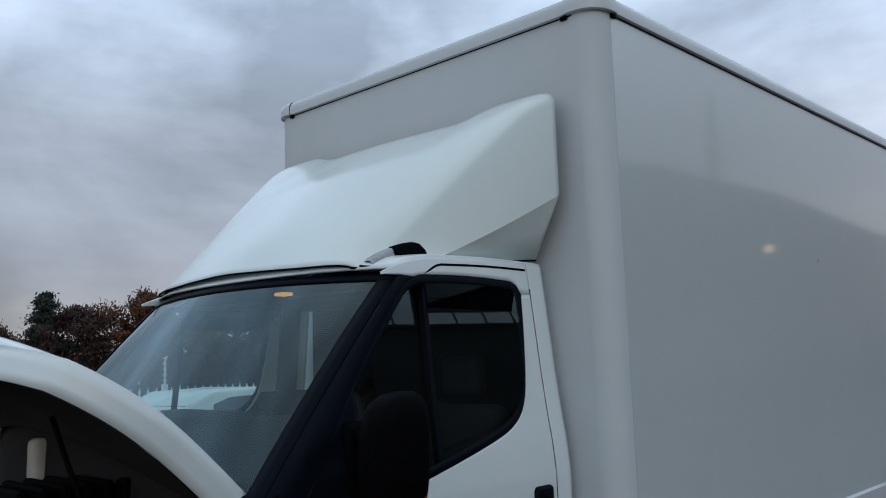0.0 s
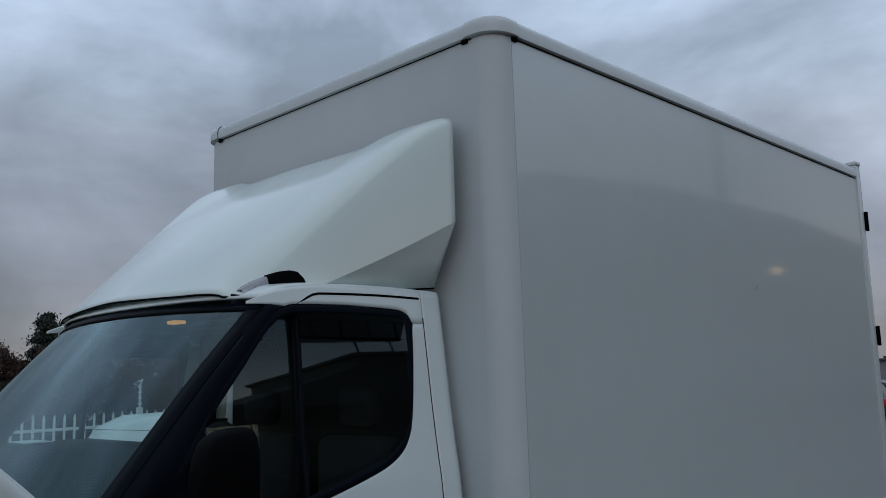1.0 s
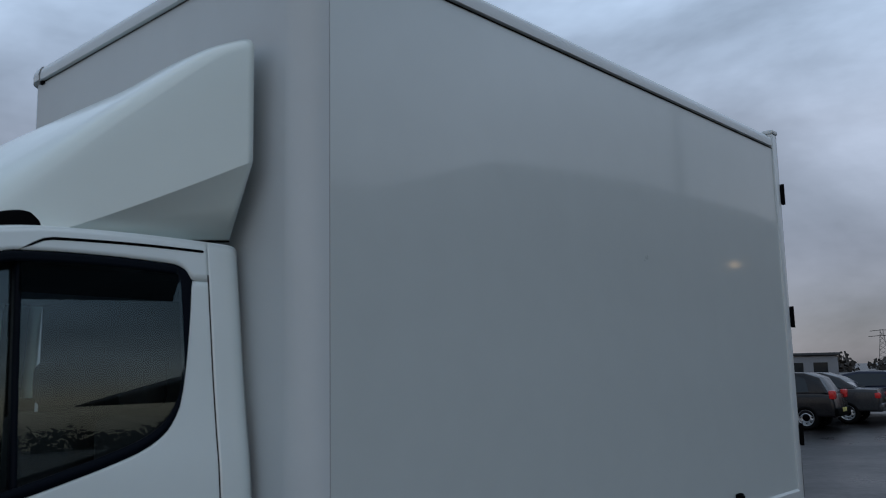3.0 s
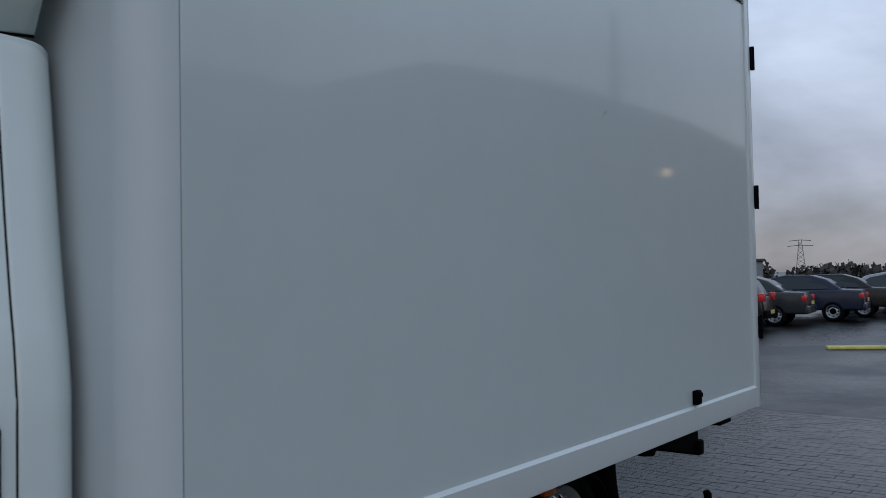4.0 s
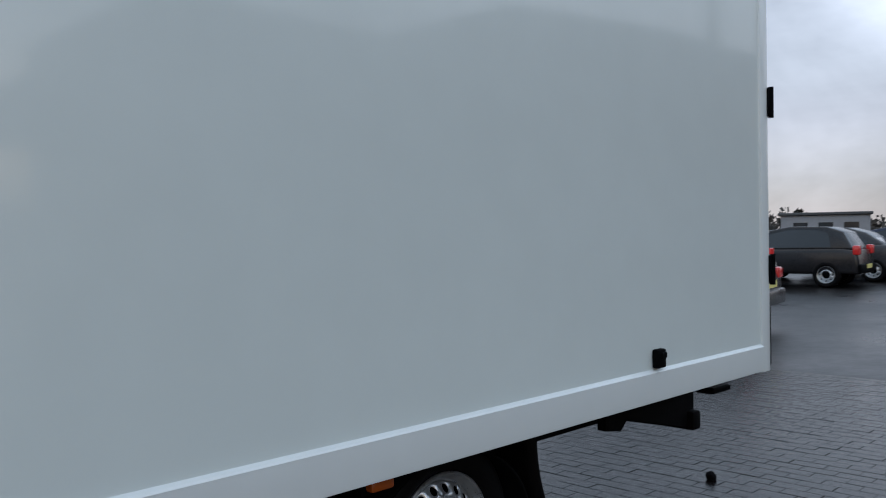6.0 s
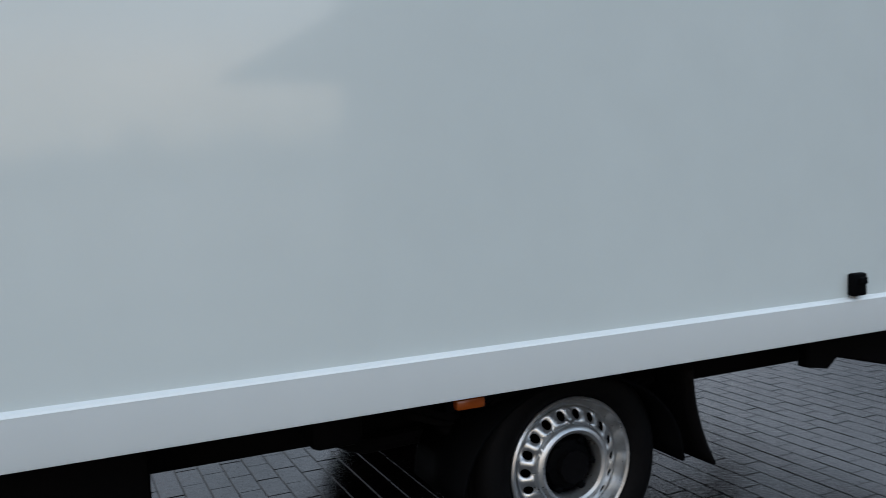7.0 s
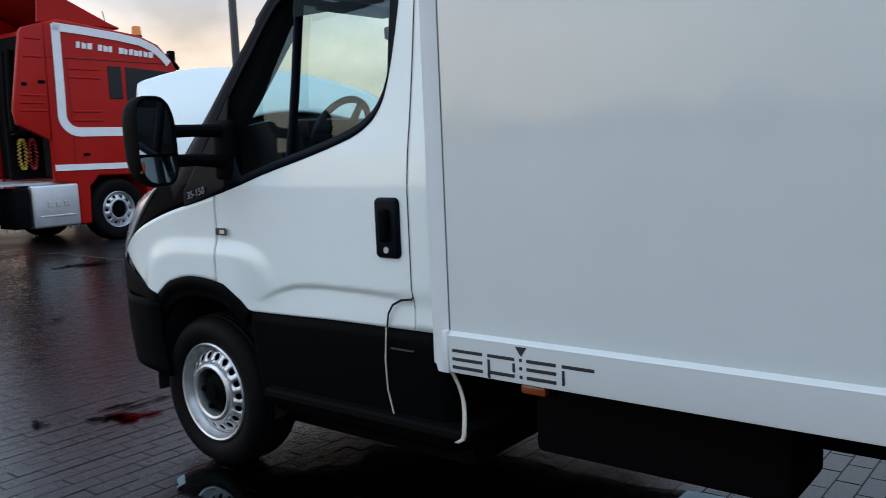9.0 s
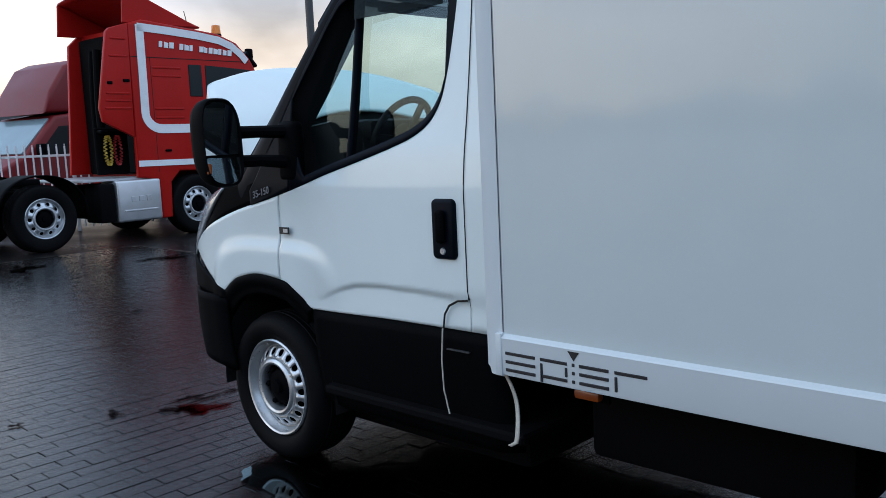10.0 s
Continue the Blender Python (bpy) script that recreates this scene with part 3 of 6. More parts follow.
crease = curve([(-1.1, 0.785), (-1.027, 0.816), (-0.911, 0.863), (-0.766, 0.894), (-0.60, 0.900), (-0.443, 0.899), (-0.193, 0.890), (0.0, 0.885)])
win_low = curve([(-1.80, 1.115), (-1.62, 1.168), (-1.37, 1.222), (-1.15, 1.275), (-0.96, 1.328), (-0.716, 1.388), (-0.55, 1.432), (-0.45, 1.465), (-0.37, 1.512), (-0.315, 1.59), (-0.288, 1.70), (-0.270, 1.82), (-0.258, 1.92), (-0.250, 2.004), (-0.10, 2.006)])
win_top = curve([(-1.60, 1.19), (-1.50, 1.26), (-1.353, 1.455), (-1.199, 1.68), (-1.05, 1.865), (-0.96, 1.975), (-0.89, 2.038), (-0.82, 2.058), (-0.60, 2.064), (-0.32, 2.056), (-0.275, 2.042), (-0.250, 2.006)])
roof_edge = curve([(-1.03, 2.060), (-0.93, 2.098), (-0.86, 2.118), (-0.7, 2.138), (-0.4, 2.145), (-0.1, 2.140), (0.0, 2.132)])
arch = curve([(-2.05, 0.66), (-1.95, 0.68), (-1.80, 0.735), (-1.723, 0.796), (-1.62, 0.854), (-1.45, 0.884), (-1.26, 0.868), (-1.146, 0.805), (-1.088, 0.758), (-1.0, 0.757), (-0.55, 0.766), (0.0, 0.768)])
wing_top = curve([(-2.42, 0.72), (-2.30, 0.86), (-2.20, 0.93), (-2.10, 0.985), (-1.95, 1.060), (-1.80, 1.116), (-1.62, 1.168), (-1.39, 1.218), (-1.28, 1.243)])


def strip(bm, x0, x1, lo, hi, n, nz, dy=0.0, side=0, ease=1.0):
    def f(u, v):
        x = x0 + (x1 - x0) * (1 - (1 - u) ** ease)
        a = lo(x) if callable(lo) else lo
        b = hi(x) if callable(hi) else hi
        z = a + (b - a) * v
        y = side_y(x, z) + dy
        return (x, y if side == 0 else W - y, z)
    return grid(bm, n, nz, f)


def rail_low(x):
    """Lower edge of the white roof rail, which runs out to a point over the windscreen pillar."""
    return 2.006 if x > -0.25 else max(win_top(x) + 0.004, roof_edge(x) - 0.010 - 0.36 * max(0.0, x + 1.02))


cab = part("cab_shell", bx(-1.0, CABX - 0.01, 0.40, W - 0.40, 0.50, 0.62), M_CHASSIS, truck, "dark cab floor")
for s in (0, 1):
    B = bmesh.new
    # black underlay behind the panel gaps
    bm = strip(B(), -1.95, CABX, lambda x: max(arch(x) - 0.03, 0.55), lambda x: min(wing_top(x), 1.25) if x < -1.28 else min(win_low(x), 1.60), 70, 10, 0.032, s)
    strip(bm, -0.20, -0.08, 0.8, 2.05, 4, 20, 0.036, s)
    part("inner_shell", bm, M_GAP, cab, "dark inner body shell")
    # front wing
    bm = strip(B(), -2.34, -1.287, lambda x: arch(x) if x > -1.773 else min(0.757 + (-1.773 - x) * 0.56, wing_top(x) - 0.01), wing_top, 60, 20, 0, s)
    wing = thick(part("wing", bm, M_WHITE, cab, "white front wing", 60), 0.008)
    # door skin, in two stretches that share an edge
    bm = strip(B(), -1.280, -0.187, arch, win_low, 110, 64, 0, s, 1.6)
    door = thick(part("cab_door", bm, M_WHITE, cab, "white cab door with a low pressed crease", 60), 0.008)
    # pillar behind the door, roof flank
    bm = strip(B(), -0.183, CABX, arch, roof_edge, 14, 48, 0, s)
    seal = tube(B(), [(-0.186, (side_y(-0.186, z) + 0.002) if s == 0 else W - side_y(-0.186, z) - 0.002, z) for z in np.linspace(0.885, 2.03, 40)], 0.0075, 6)
    part("door_seal", seal, M_GAP, cab, "black door gap seal")
    thick(part("rear_pillar", bm, M_WHITE, cab, "white rear cab pillar", 60), 0.008)
    bm = strip(B(), -1.02, -0.183, rail_low, roof_edge, 60, 5, 0, s)
    thick(part("roof_flank", bm, M_WHITE, cab, "white roof side rail", 60), 0.008)
    gut = tube(B(), [(x, (side_y(x, roof_edge(x) - 0.03) - 0.004) if s == 0 else W - side_y(x, roof_edge(x) - 0.03) + 0.004, roof_edge(x) - 0.032 - max(0, -0.73 - x) * 0.40) for x in np.linspace(-0.82, -0.20, 24)], 0.005, 6)
    part("rain_gutter", gut, M_PLASTIC, cab, "thin black gutter line")
    # black window surround
    g_lo = lambda x: win_low(x) + 0.035 + max(0, -1.10 - x) * 2.2
    g_hi = lambda x: win_top(x) - (0.030)
    bm = strip(B(), -1.50, -1.20, win_low, win_top, 24, 16, -0.002, s)
    strip(bm, -1.20, -0.30, win_low, g_lo, 60, 2, -0.002, s)
    strip(bm, -1.20, -0.30, g_hi, win_top, 60, 3, -0.002, s)
    strip(bm, -0.30, -0.2485, win_low, win_top, 10, 30, -0.002, s)
    strip(bm, -1.04, -0.86, win_top, lambda x: max(win_top(x) + 0.001, min(rail_low(x), 1.975 + x + 1.02)), 16, 2, -0.001, s)
    thick(part("window_surround", bm, M_BLACK, door, "gloss black window surround", 60), 0.008)
    bm = B()

    def pane_at(u, v):
        x = -1.205 + 0.912 * u
        z = g_lo(x) - 0.006 + (g_hi(x) - g_lo(x) + 0.012) * v
        y = 0.160 + 0.045 * (z - 1.5) + 0.14 * (z - 1.5) ** 2 - 0.105 * (x + 0.55)
        return (x, y if s == 0 else W - y, z)
    grid(bm, 60, 24, pane_at)
    part("window_pane", bm, M_GLASS, door, "clear side window glass", 60).visible_shadow = False
    bm = strip(B(), -1.32, -0.86, lambda x: max(win_low(x) + 0.02, min(win_top(x) - 0.05, 1.885 + 1.24 * (x + 0.935))), lambda x: win_top(x) + 0.004, 24, 4, 0.13, s)
    for v in bm.verts:
        k = max(0, min(1, (win_top(v.co.x) + 0.004 - v.co.z) / 0.12))
        v.co.y += (-0.115 * (1 - k)) * (1 if s == 0 else -1)
    part("pillar_trim", bm, M_INT, door, "dark inner pillar trim", 60)
    bm = strip(B(), -0.81, -0.262, lambda x: 1.938 - 0.012 * (x + 0.79), lambda x: win_top(x) - 0.012, 24, 6, -0.006, s)
    part("wind_deflector", bm, M_TINT, door, "smoked window wind deflector", 60)
    bm = B()
    grid(bm, 1, 16, lambda u, v: ((-0.830 + 0.018 * v) + 0.014 * u, (lambda x, z: side_y(x, z) + 0.024 if s == 0 else W - side_y(x, z) - 0.024)(-0.86 + 0.03 * v, 1.36 + 0.66 * v), 1.36 + 0.66 * v))
    thick(part("window_divider", bm, M_BLACK, door, "black quarter-light divider", 60), 0.040)
    # handle
    sgn = 1 if s == 0 else -1
    yy = lambda y: y if s == 0 else W - y
    bm = bx(-0.351, -0.209, min(yy(0.072), yy(0.105)), max(yy(0.072), yy(0.105)), 1.025, 1.243, 0.016, 4)
    for v in bm.verts:
        v.co.x = -0.28 + (v.co.x + 0.28) * (1.0 - 0.30 * (abs(v.co.z - 1.134) / 0.109) ** 2.4)
    hb = part("handle_tray", bm, M_BLACK, door, "black door handle recess", 50)
    bm = bx(-0.30, -0.26, min(yy(0.045), yy(0.072)), max(yy(0.045), yy(0.072)), 1.085, 1.205, 0.013, 3)
    part("grip", bm, M_PLASTIC, hb, "black door grip", 50)
    part("lock", lathe(B(), [(0.013, 0.072 if s == 0 else W - 0.072), (0.011, 0.067 if s == 0 else W - 0.067), (0.001, 0.067 if s == 0 else W - 0.067)], 14, (-0.28, 0, 1.056)), M_SILVER, hb, "round door lock")
    # black lower sill, arch lip
    bm = strip(B(), -1.09, CABX, lambda x: 0.33 + max(0, (-0.95 - x)) * 0.2, lambda x: arch(x) - 0.006, 40, 10, 0.004, s)
    thick(part("sill_trim", bm, M_PLASTIC, cab, "black plastic sill", 60), 0.012)
    bm = B()

    def lip(u, v):
        x = -1.79 + 0.705 * u
        z = arch(x)
        r = Vector((x + 1.437, 0, z - 0.345))
        q = r * (1 - 0.17 * v)
        y = side_y(x, z) - 0.012 * math.sin(math.pi * min(1, v * 1.6)) + 0.02 * v
        return (-1.437 + q.x, yy(y), 0.345 + q.z)
    grid(bm, 50, 8, lip)
    thick(part("arch_lip", bm, M_PLASTIC, cab, "black wheel arch lip", 60), 0.012)
    bm = B()
    grid(bm, 24, 1, lambda u, v: (-1.437 + 0.43 * math.cos(math.pi * (1.05 * u - 0.025)), yy(0.12 + 0.42 * v), 0.33 + 0.47 * math.sin(math.pi * (1.05 * u - 0.025))))
    part("arch_liner", bm, M_GAP, cab, "dark wheel arch liner")
    # seam curve and thin cable by the step
    p = [(-0.187, 0.090, 0.882), (-0.235, 0.090, 0.876), (-0.278, 0.090, 0.855), (-0.302, 0.090, 0.820), (-0.312, 0.091, 0.765)]
    part("flap_seam", tube(B(), [(a, yy(b), c) for a, b, c in p], 0.0042, 6), M_GAP, cab, "dark curved flap seam")
    part("flap_edge", tube(B(), [(-0.186, yy(side_y(-0.186, z) + 0.003), z) for z in (0.885, 0.84, 0.775)], 0.003, 6), M_GAP, cab, "dark flap edge line")
    if s == 0:
        part("cable", tube(B(), [(-0.312, 0.086, 0.768), (-0.318, 0.08, 0.65), (-0.312, 0.078, 0.54), (-0.290, 0.08, 0.45)], 0.0030, 6), M_STRAP, cab, "thin pale cable hanging at the step")
        part("step_edge", bx(-0.30, -0.19, 0.088, 0.1, 0.690, 0.694), M_POLE, cab)
        tg = bx(-1.268, -1.200, 0.072, 0.078, 1.076, 1.106, 0.001, 1)
        pl = part("badge", tg, M_LETTER, wing, "small dark badge plate")
        part("badge_bar", bx(-1.238, -1.206, 0.0705, 0.0725, 1.083, 1.099), M_ROUGHALU, pl)
    # headlamp
    bm = B()
    lamp_low = lambda x: wing_top(x) + 0.12 * max(0, min(1, (x + 2.02) / 0.28)) ** 1.2

    def hl(u, v):
        x = -2.33 + 0.60 * u
        a = lamp_low(x) + 0.004
        b = max(a + 0.004, curve([(-2.34, 0.90), (-2.2, 1.06), (-2.05, 1.17), (-1.9, 1.235), (-1.72, 1.285)])(x))
        z = a + (b - a) * v
        y = side_y(x, z) + 0.005 + 0.05 * v * v
        return (x, yy(y), z)
    grid(bm, 20, 8, hl)
    thick(part("headlamp", bm, M_CLEAR, cab, "clear swept headlamp", 60), 0.02)
    # scuttle corner in black with model figure bars
    bm = B()

    def sc(u, v):
        x = -2.02 + 0.55 * u
        a = wing_top(x) + 0.004
        b = lamp_low(x) if x < -1.74 else curve([(-1.74, 1.280), (-1.64, 1.318), (-1.55, 1.362), (-1.47, 1.385)])(x)
        z = a + (b - a) * v
        y = side_y(x, z) + 0.003 + 0.015 * v * v * (1 - u)
        return (x, yy(y), z)
    grid(bm, 16, 8, sc)
    sco = thick(part("scuttle_corner", bm, M_PLASTIC, cab, "black scuttle corner trim", 60), 0.01)
    if s == 0:
        fc = bpy.data.curves.new("model_figures", "FONT")
        fc.body, fc.size, fc.extrude, fc.shear, fc.space_character = "35-150", 0.044, 0.002, 0.18, 1.05
        fc.materials.append(M_GREYBLD)
        fo = tagged(new("model_figures", fc), label="pale raised figures 35-150")
        fo.parent = sco
        fo.matrix_basis = pose(-1.465, side_y(-1.40, 1.25) - 0.012, 1.226, 90, -12, 0)

# windscreen and its black frame
A_LINE = [(-1.62, 1.30), (-1.39, 1.560), (-1.13, 1.848), (-1.02, 1.962), (-0.925, 2.058)]
a_z = curve(A_LINE)


def ws(u, v, inset=0.0):
    """u from foot to top, v from the near pillar to the far one."""
    u = inset + (1 - 2 * inset) * u
    v = inset * 0.6 + (1 - 1.2 * inset) * v
    x0 = -1.60 + 0.675 * u
    z0 = a_z(x0)
    y0 = side_y(max(x0, -1.6), z0) + 0.015
    y = y0 + (W - 2 * y0) * v
    bulge = 4 * v * (1 - v)
    return (x0 - 0.17 * max(0, bulge) ** 0.8, y, z0 + 0.020 * bulge * u)


part("windscreen", grid(bmesh.new(), 20, 24, lambda u, v: ws(u, v, 0.02)), M_WSCREEN, cab, "large raked windscreen", 60).visible_shadow = False
bm = bmesh.new()


def rim(u, v, side):
    a = ws(u, 0.0 if side == 0 else 1.0)
    b = ws(u, 0.030 if side == 0 else 0.970)
    p = Vector(a).lerp(Vector(b), v)
    return (p.x, p.y, p.z + 0.002)


grid(bm, 20, 2, lambda u, v: rim(u, v, 0))
grid(bm, 20, 2, lambda u, v: rim(u, v, 1))
grid(bm, 1, 24, lambda u, v: tuple(Vector(ws(0.0 + 0.06 * u, v)) + Vector((-0.002, 0, 0.002))))
grid(bm, 1, 24, lambda u, v: tuple(Vector(ws(0.965 + 0.035 * u, v)) + Vector((-0.002, 0, 0.002))))
thick(part("windscreen_frame", bm, M_BLACK, cab, "black windscreen border", 60), 0.006)
for s in (0, 1):
    bm = bmesh.new()

    def pil(u, v):
        a = Vector(ws(u, 0.0 if s == 0 else 1.0))
        x, z = a.x, a.z
        yo = side_y(max(x, -1.6), win_top(min(x, -0.9)) - 0.01)
        b = Vector((x + 0.03, yo if s == 0 else W - yo, win_top(min(x + 0.03, -0.86)) - 0.005))
        p = a.lerp(b, v)
        off = 0.012 * math.sin(math.pi * v)
        return (p.x - off, p.y - off * (1 if s == 0 else -1), p.z + off)
    grid(bm, 20, 4, pil)
    part("a_pillar", bm, M_BLACK, cab, "black windscreen pillar", 60)

# roof skin
def roof(u, v):
    x = -0.93 + (CABX + 0.93) * u
    lip = max(0, 1 - 12 * u)
    z0 = roof_edge(x) - 0.018 * lip
    y0 = side_y(x, z0)
    y = y0 + (W - 2 * y0) * v
    b = min(1, 4 * v * (1 - v) * 1.6)
    return (x - 0.17 * max(0, 4 * v * (1 - v)) ** 0.8 * max(0, 1 - u * 2), y, z0 + (0.030 - 0.020 * lip) * b ** 0.7)


thick(part("roof", grid(bmesh.new(), 30, 40, roof), M_WHITE, cab, "white cab roof", 60), 0.01)
part("rear_wall", bx(CABX - 0.02, CABX, 0.32, W - 0.32, 0.6, 2.12), M_INT, cab, "dark cab rear wall")

# roof marker lamps
for s in (0, 1):
    def mk(u0, u1, grow):
        prof = curve([(0.0, 0.008), (0.10, 0.028), (0.35, 0.052), (0.6, 0.062), (0.88, 0.064), (0.96, 0.052), (1.0, 0.012)])

        def f(u, v):
            t = u0 + (u1 - u0) * u
            w = 2 * v - 1
            x = -0.980 + 0.30 * t
            y = 0.362 - 0.055 * t + (0.040 + 0.012 * math.sin(math.pi * t)) * w * (1 + grow * 0.5)
            z = 2.094 + 0.035 * min(1, t * 1.4) + (1.12 * prof(t) + grow * 0.02) * (1 - w ** 6) - 0.02 * w ** 6
            return (x, y if s == 0 else W - y, z)
        return grid(bmesh.new(), 14, 14, f)
    ml = thick(part("roof_marker", mk(0.36, 1.0, 0.06), M_PLASTIC, cab, "black roof marker lamp housing", 60), 0.004)
    part("base", tube(bmesh.new(), [(-0.875, 0.310 if s == 0 else W - 0.310, 2.096), (-0.970, 0.322 if s == 0 else W - 0.322, 2.090), (-0.986, 0.362 if s == 0 else W - 0.362, 2.096), (-0.968, 0.402 if s == 0 else W - 0.402, 2.106)], 0.007, 6), M_PLASTIC, ml)
    part("lens", mk(0.05, 0.40, 0.0), M_CLEAR, ml, "clear marker lens", 60)

# bumper and nose
bm = bmesh.new()


def bump(u, v):
    a = math.pi * (u - 0.5)
    c = math.cos(a)
    x = -1.75 - 0.69 * max(0, c) ** 0.6
    y = W / 2 + (W / 2 - 0.075) * math.sin(a)
    z = 0.395 + 0.05 * max(0, c) ** 0.5
    z += (0.752 - z) * v
    x += 0.06 * (1 - v) ** 2 + 0.02 * v
    return (x, y, z)


grid(bm, 60, 10, bump)
thick(part("bumper", bm, M_PLASTIC, cab, "black front bumper", 60), 0.02)
for s in (0, 1):
    yy = lambda y: y if s == 0 else W - y
    bm = bmesh.new()
    grid(bm, 14, 6, lambda u, v: (-2.36 + 0.63 * u, yy(side_y(-2.36 + 0.63 * u, 0.75) - 0.008), 0.745 + (0.035 + 0.17 * (1 - u)) * v))
    thick(part("bumper_corner", bm, M_PLASTIC, cab, "black bumper corner", 60), 0.012)
bm = bmesh.new()
grid(bm, 30, 8, lambda u, v: (-2.30 - 0.16 * math.sin(math.pi * u) ** 0.6 + 0.05 * v, 0.32 + (W - 0.64) * u, 0.74 + 0.24 * v))
thick(part("grille", bm, M_PLASTIC, cab, "black front grille", 60), 0.02)
for k in range(4):
    part("grille_bar", tube(bmesh.new(), [(-2.33 - 0.16 * math.sin(math.pi * u) ** 0.6 + 0.01 * k, 0.34 + (W - 0.68) * u, 0.78 + 0.055 * k) for u in np.linspace(0, 1, 20)], 0.01, 6), M_BLACK, cab)

for y0 in (0.16, W - 0.56):
    part("splash_guard", bx(-1.93, -1.83, y0 + 0.06, y0 + 0.40, 0.33, 0.72, 0.03, 2), M_CHASSIS, cab, "black inner splash guard")
# engine bay under the raised bonnet
part("engine_bay", bx(-2.25, -1.62, 0.32, W - 0.32, 0.72, 0.92, 0.02, 1), M_CHASSIS, cab, "dark engine bay")
bm = bx(-1.95, -1.66, 0.62, 1.52, 0.90, 1.12, 0.04, 3)
for k in range(6):
    cbox(bm, -1.93, -1.68, 0.68 + 0.135 * k, 0.72 + 0.135 * k, 1.11, 1.135, 0.008, 1)
cbox(bm, -1.95, -1.80, 0.95, 1.15, 1.10, 1.36, 0.02, 1)
part("engine_cover", bm, M_PLASTIC, cab, "black ribbed engine cover", 40)
part("washer_bottle", bx(-1.91, -1.85, 0.99, 1.07, 1.35, 1.53, 0.02, 3), M_STRAP, cab, "pale fluid reservoir")
air = part("air_box", bx(-2.12, -1.70, 0.58, 0.92, 0.90, 1.40, 0.04, 3), M_PLASTIC, cab, "black ribbed air filter box", 40)
for k in range(7):
    part("rib", bx(-2.10 + 0.062 * k, -2.07 + 0.062 * k, 0.565, 0.90, 1.05, 1.42, 0.008, 1), M_PLASTIC, air)
part("intake_hose", tube(bmesh.new(), [(-1.9, 0.45, 1.0), (-1.95, 0.6, 1.16), (-1.9, 0.85, 1.2), (-1.8, 1.0, 1.14)], 0.045, 10), M_RUBBER, cab, "black intake hose")
for k in range(5):
    part("engine_cable", tube(bmesh.new(), [(-1.98 + 0.05 * k, 0.5 + 0.2 * k, 1.06), (-1.93 + 0.03 * k, 0.62 + 0.2 * k, 1.18 + 0.02 * (k % 2)), (-1.75, 0.75 + 0.18 * k, 1.12)], 0.012, 6), M_RUBBER, cab)
bm = bmesh.new()
grid(bm, 24, 3, lambda u, v: (-1.62 - 0.16 * math.sin(math.pi * u) - 0.09 * v, 0.34 + (W - 0.68) * u, 1.335 - 0.06 * v - 0.10 * v * v))
for k in range(9):
    cbox(bm, -1.90, -1.80, 0.52 + 0.13 * k, 0.535 + 0.13 * k, 1.20, 1.25, 0.004, 1)
thick(part("scuttle", bm, M_PLASTIC, cab, "black ribbed scuttle panel", 60), 0.01)
for y0, y1 in ((0.5, 1.0), (1.15, 1.6)):
    wp = tube(bmesh.new(), [(-1.78, y0, 1.33), (-1.77, (y0 + y1) / 2, 1.37), (-1.76, y1, 1.375)], 0.01, 6)
    tube(wp, [(-1.77, y0 + 0.12, 1.365), (-1.765, y1 + 0.05, 1.38)], 0.014, 6)
    part("wiper", wp, M_PLASTIC, cab, "black wiper arm")

# raised bonnet, hinged at the scuttle
HB, HT = Vector((-1.585, 0, 1.368)), Vector((-2.375, 0, 1.915))


def bonnet(u, v, drop=0.0):
    """u from hinge to leading edge, v across."""
    w = 2 * v - 1
    half = 0.975 - 0.10 * max(0, u - 0.5) ** 2 * 4
    reach = 0.955 - 0.29 * abs(w) ** 3.0
    u0 = 0.40 * (1 - w * w)
    uu = (u0 + (1 - u0) * u) * reach
    p = HB.lerp(HT, uu)
    up = Vector((0.57, 0, 0.82))
    p = p + up * (0.060 * math.sin(math.pi * min(1, uu * 0.95)) + 0.040 * (1 - w * w) * min(1, 0.3 + u) - drop)
    curl = max(0, (u - 0.80) / 0.20) ** 2 * 0.10 * (1 - w * w)
    return (p.x + 0.3 * curl, W / 2 + half * w, p.z - curl)


hood = thick(part("bonnet", grid(bmesh.new(), 26, 34, bonnet), M_WHITE, truck, "white bonnet standing open", 60), 0.012)
bm = bmesh.new()
n = 40
edge = [(u, 0.0) for u in np.linspace(0.0, 1, n)] + [(1.0, v) for v in np.linspace(0.02, 0.98, n)] + [(u, 1.0) for u in np.linspace(1, 0.0, n)]
grid(bm, len(edge) - 1, 3, lambda u, v: tuple(Vector(bonnet(*edge[round(u * (len(edge) - 1))])) - Vector((0.57, 0, 0.82)) * 0.092 * v + Vector((0, (W / 2 - bonnet(*edge[round(u * (len(edge) - 1))])[1]) * 0.02 * v, 0))))
thick(part("bonnet_flange", bm, M_WHITE, hood, "white turned-in bonnet edge", 60), 0.006)
bm = bmesh.new()
grid(bm, 24, 30, lambda u, v: bonnet(0.02 + 0.94 * u, 0.03 + 0.94 * v, 0.088 + 0.012 * math.sin(9 * u) * math.sin(11 * v)))
part("bonnet_liner", bm, M_GAP, hood, "dark bonnet liner", 60)
# added dark sheet: stands for the black underside and hides the windscreen behind
bm = bmesh.new()
grid(bm, 24, 2, lambda u, v: tuple(Vector(bonnet(0.02, 0.07 + 0.86 * u, 0.03)) * (1 - v) + Vector((bonnet(0.02, 0.07 + 0.86 * u)[0] - 0.03, bonnet(0.02, 0.07 + 0.86 * u)[1], 1.28)) * v))
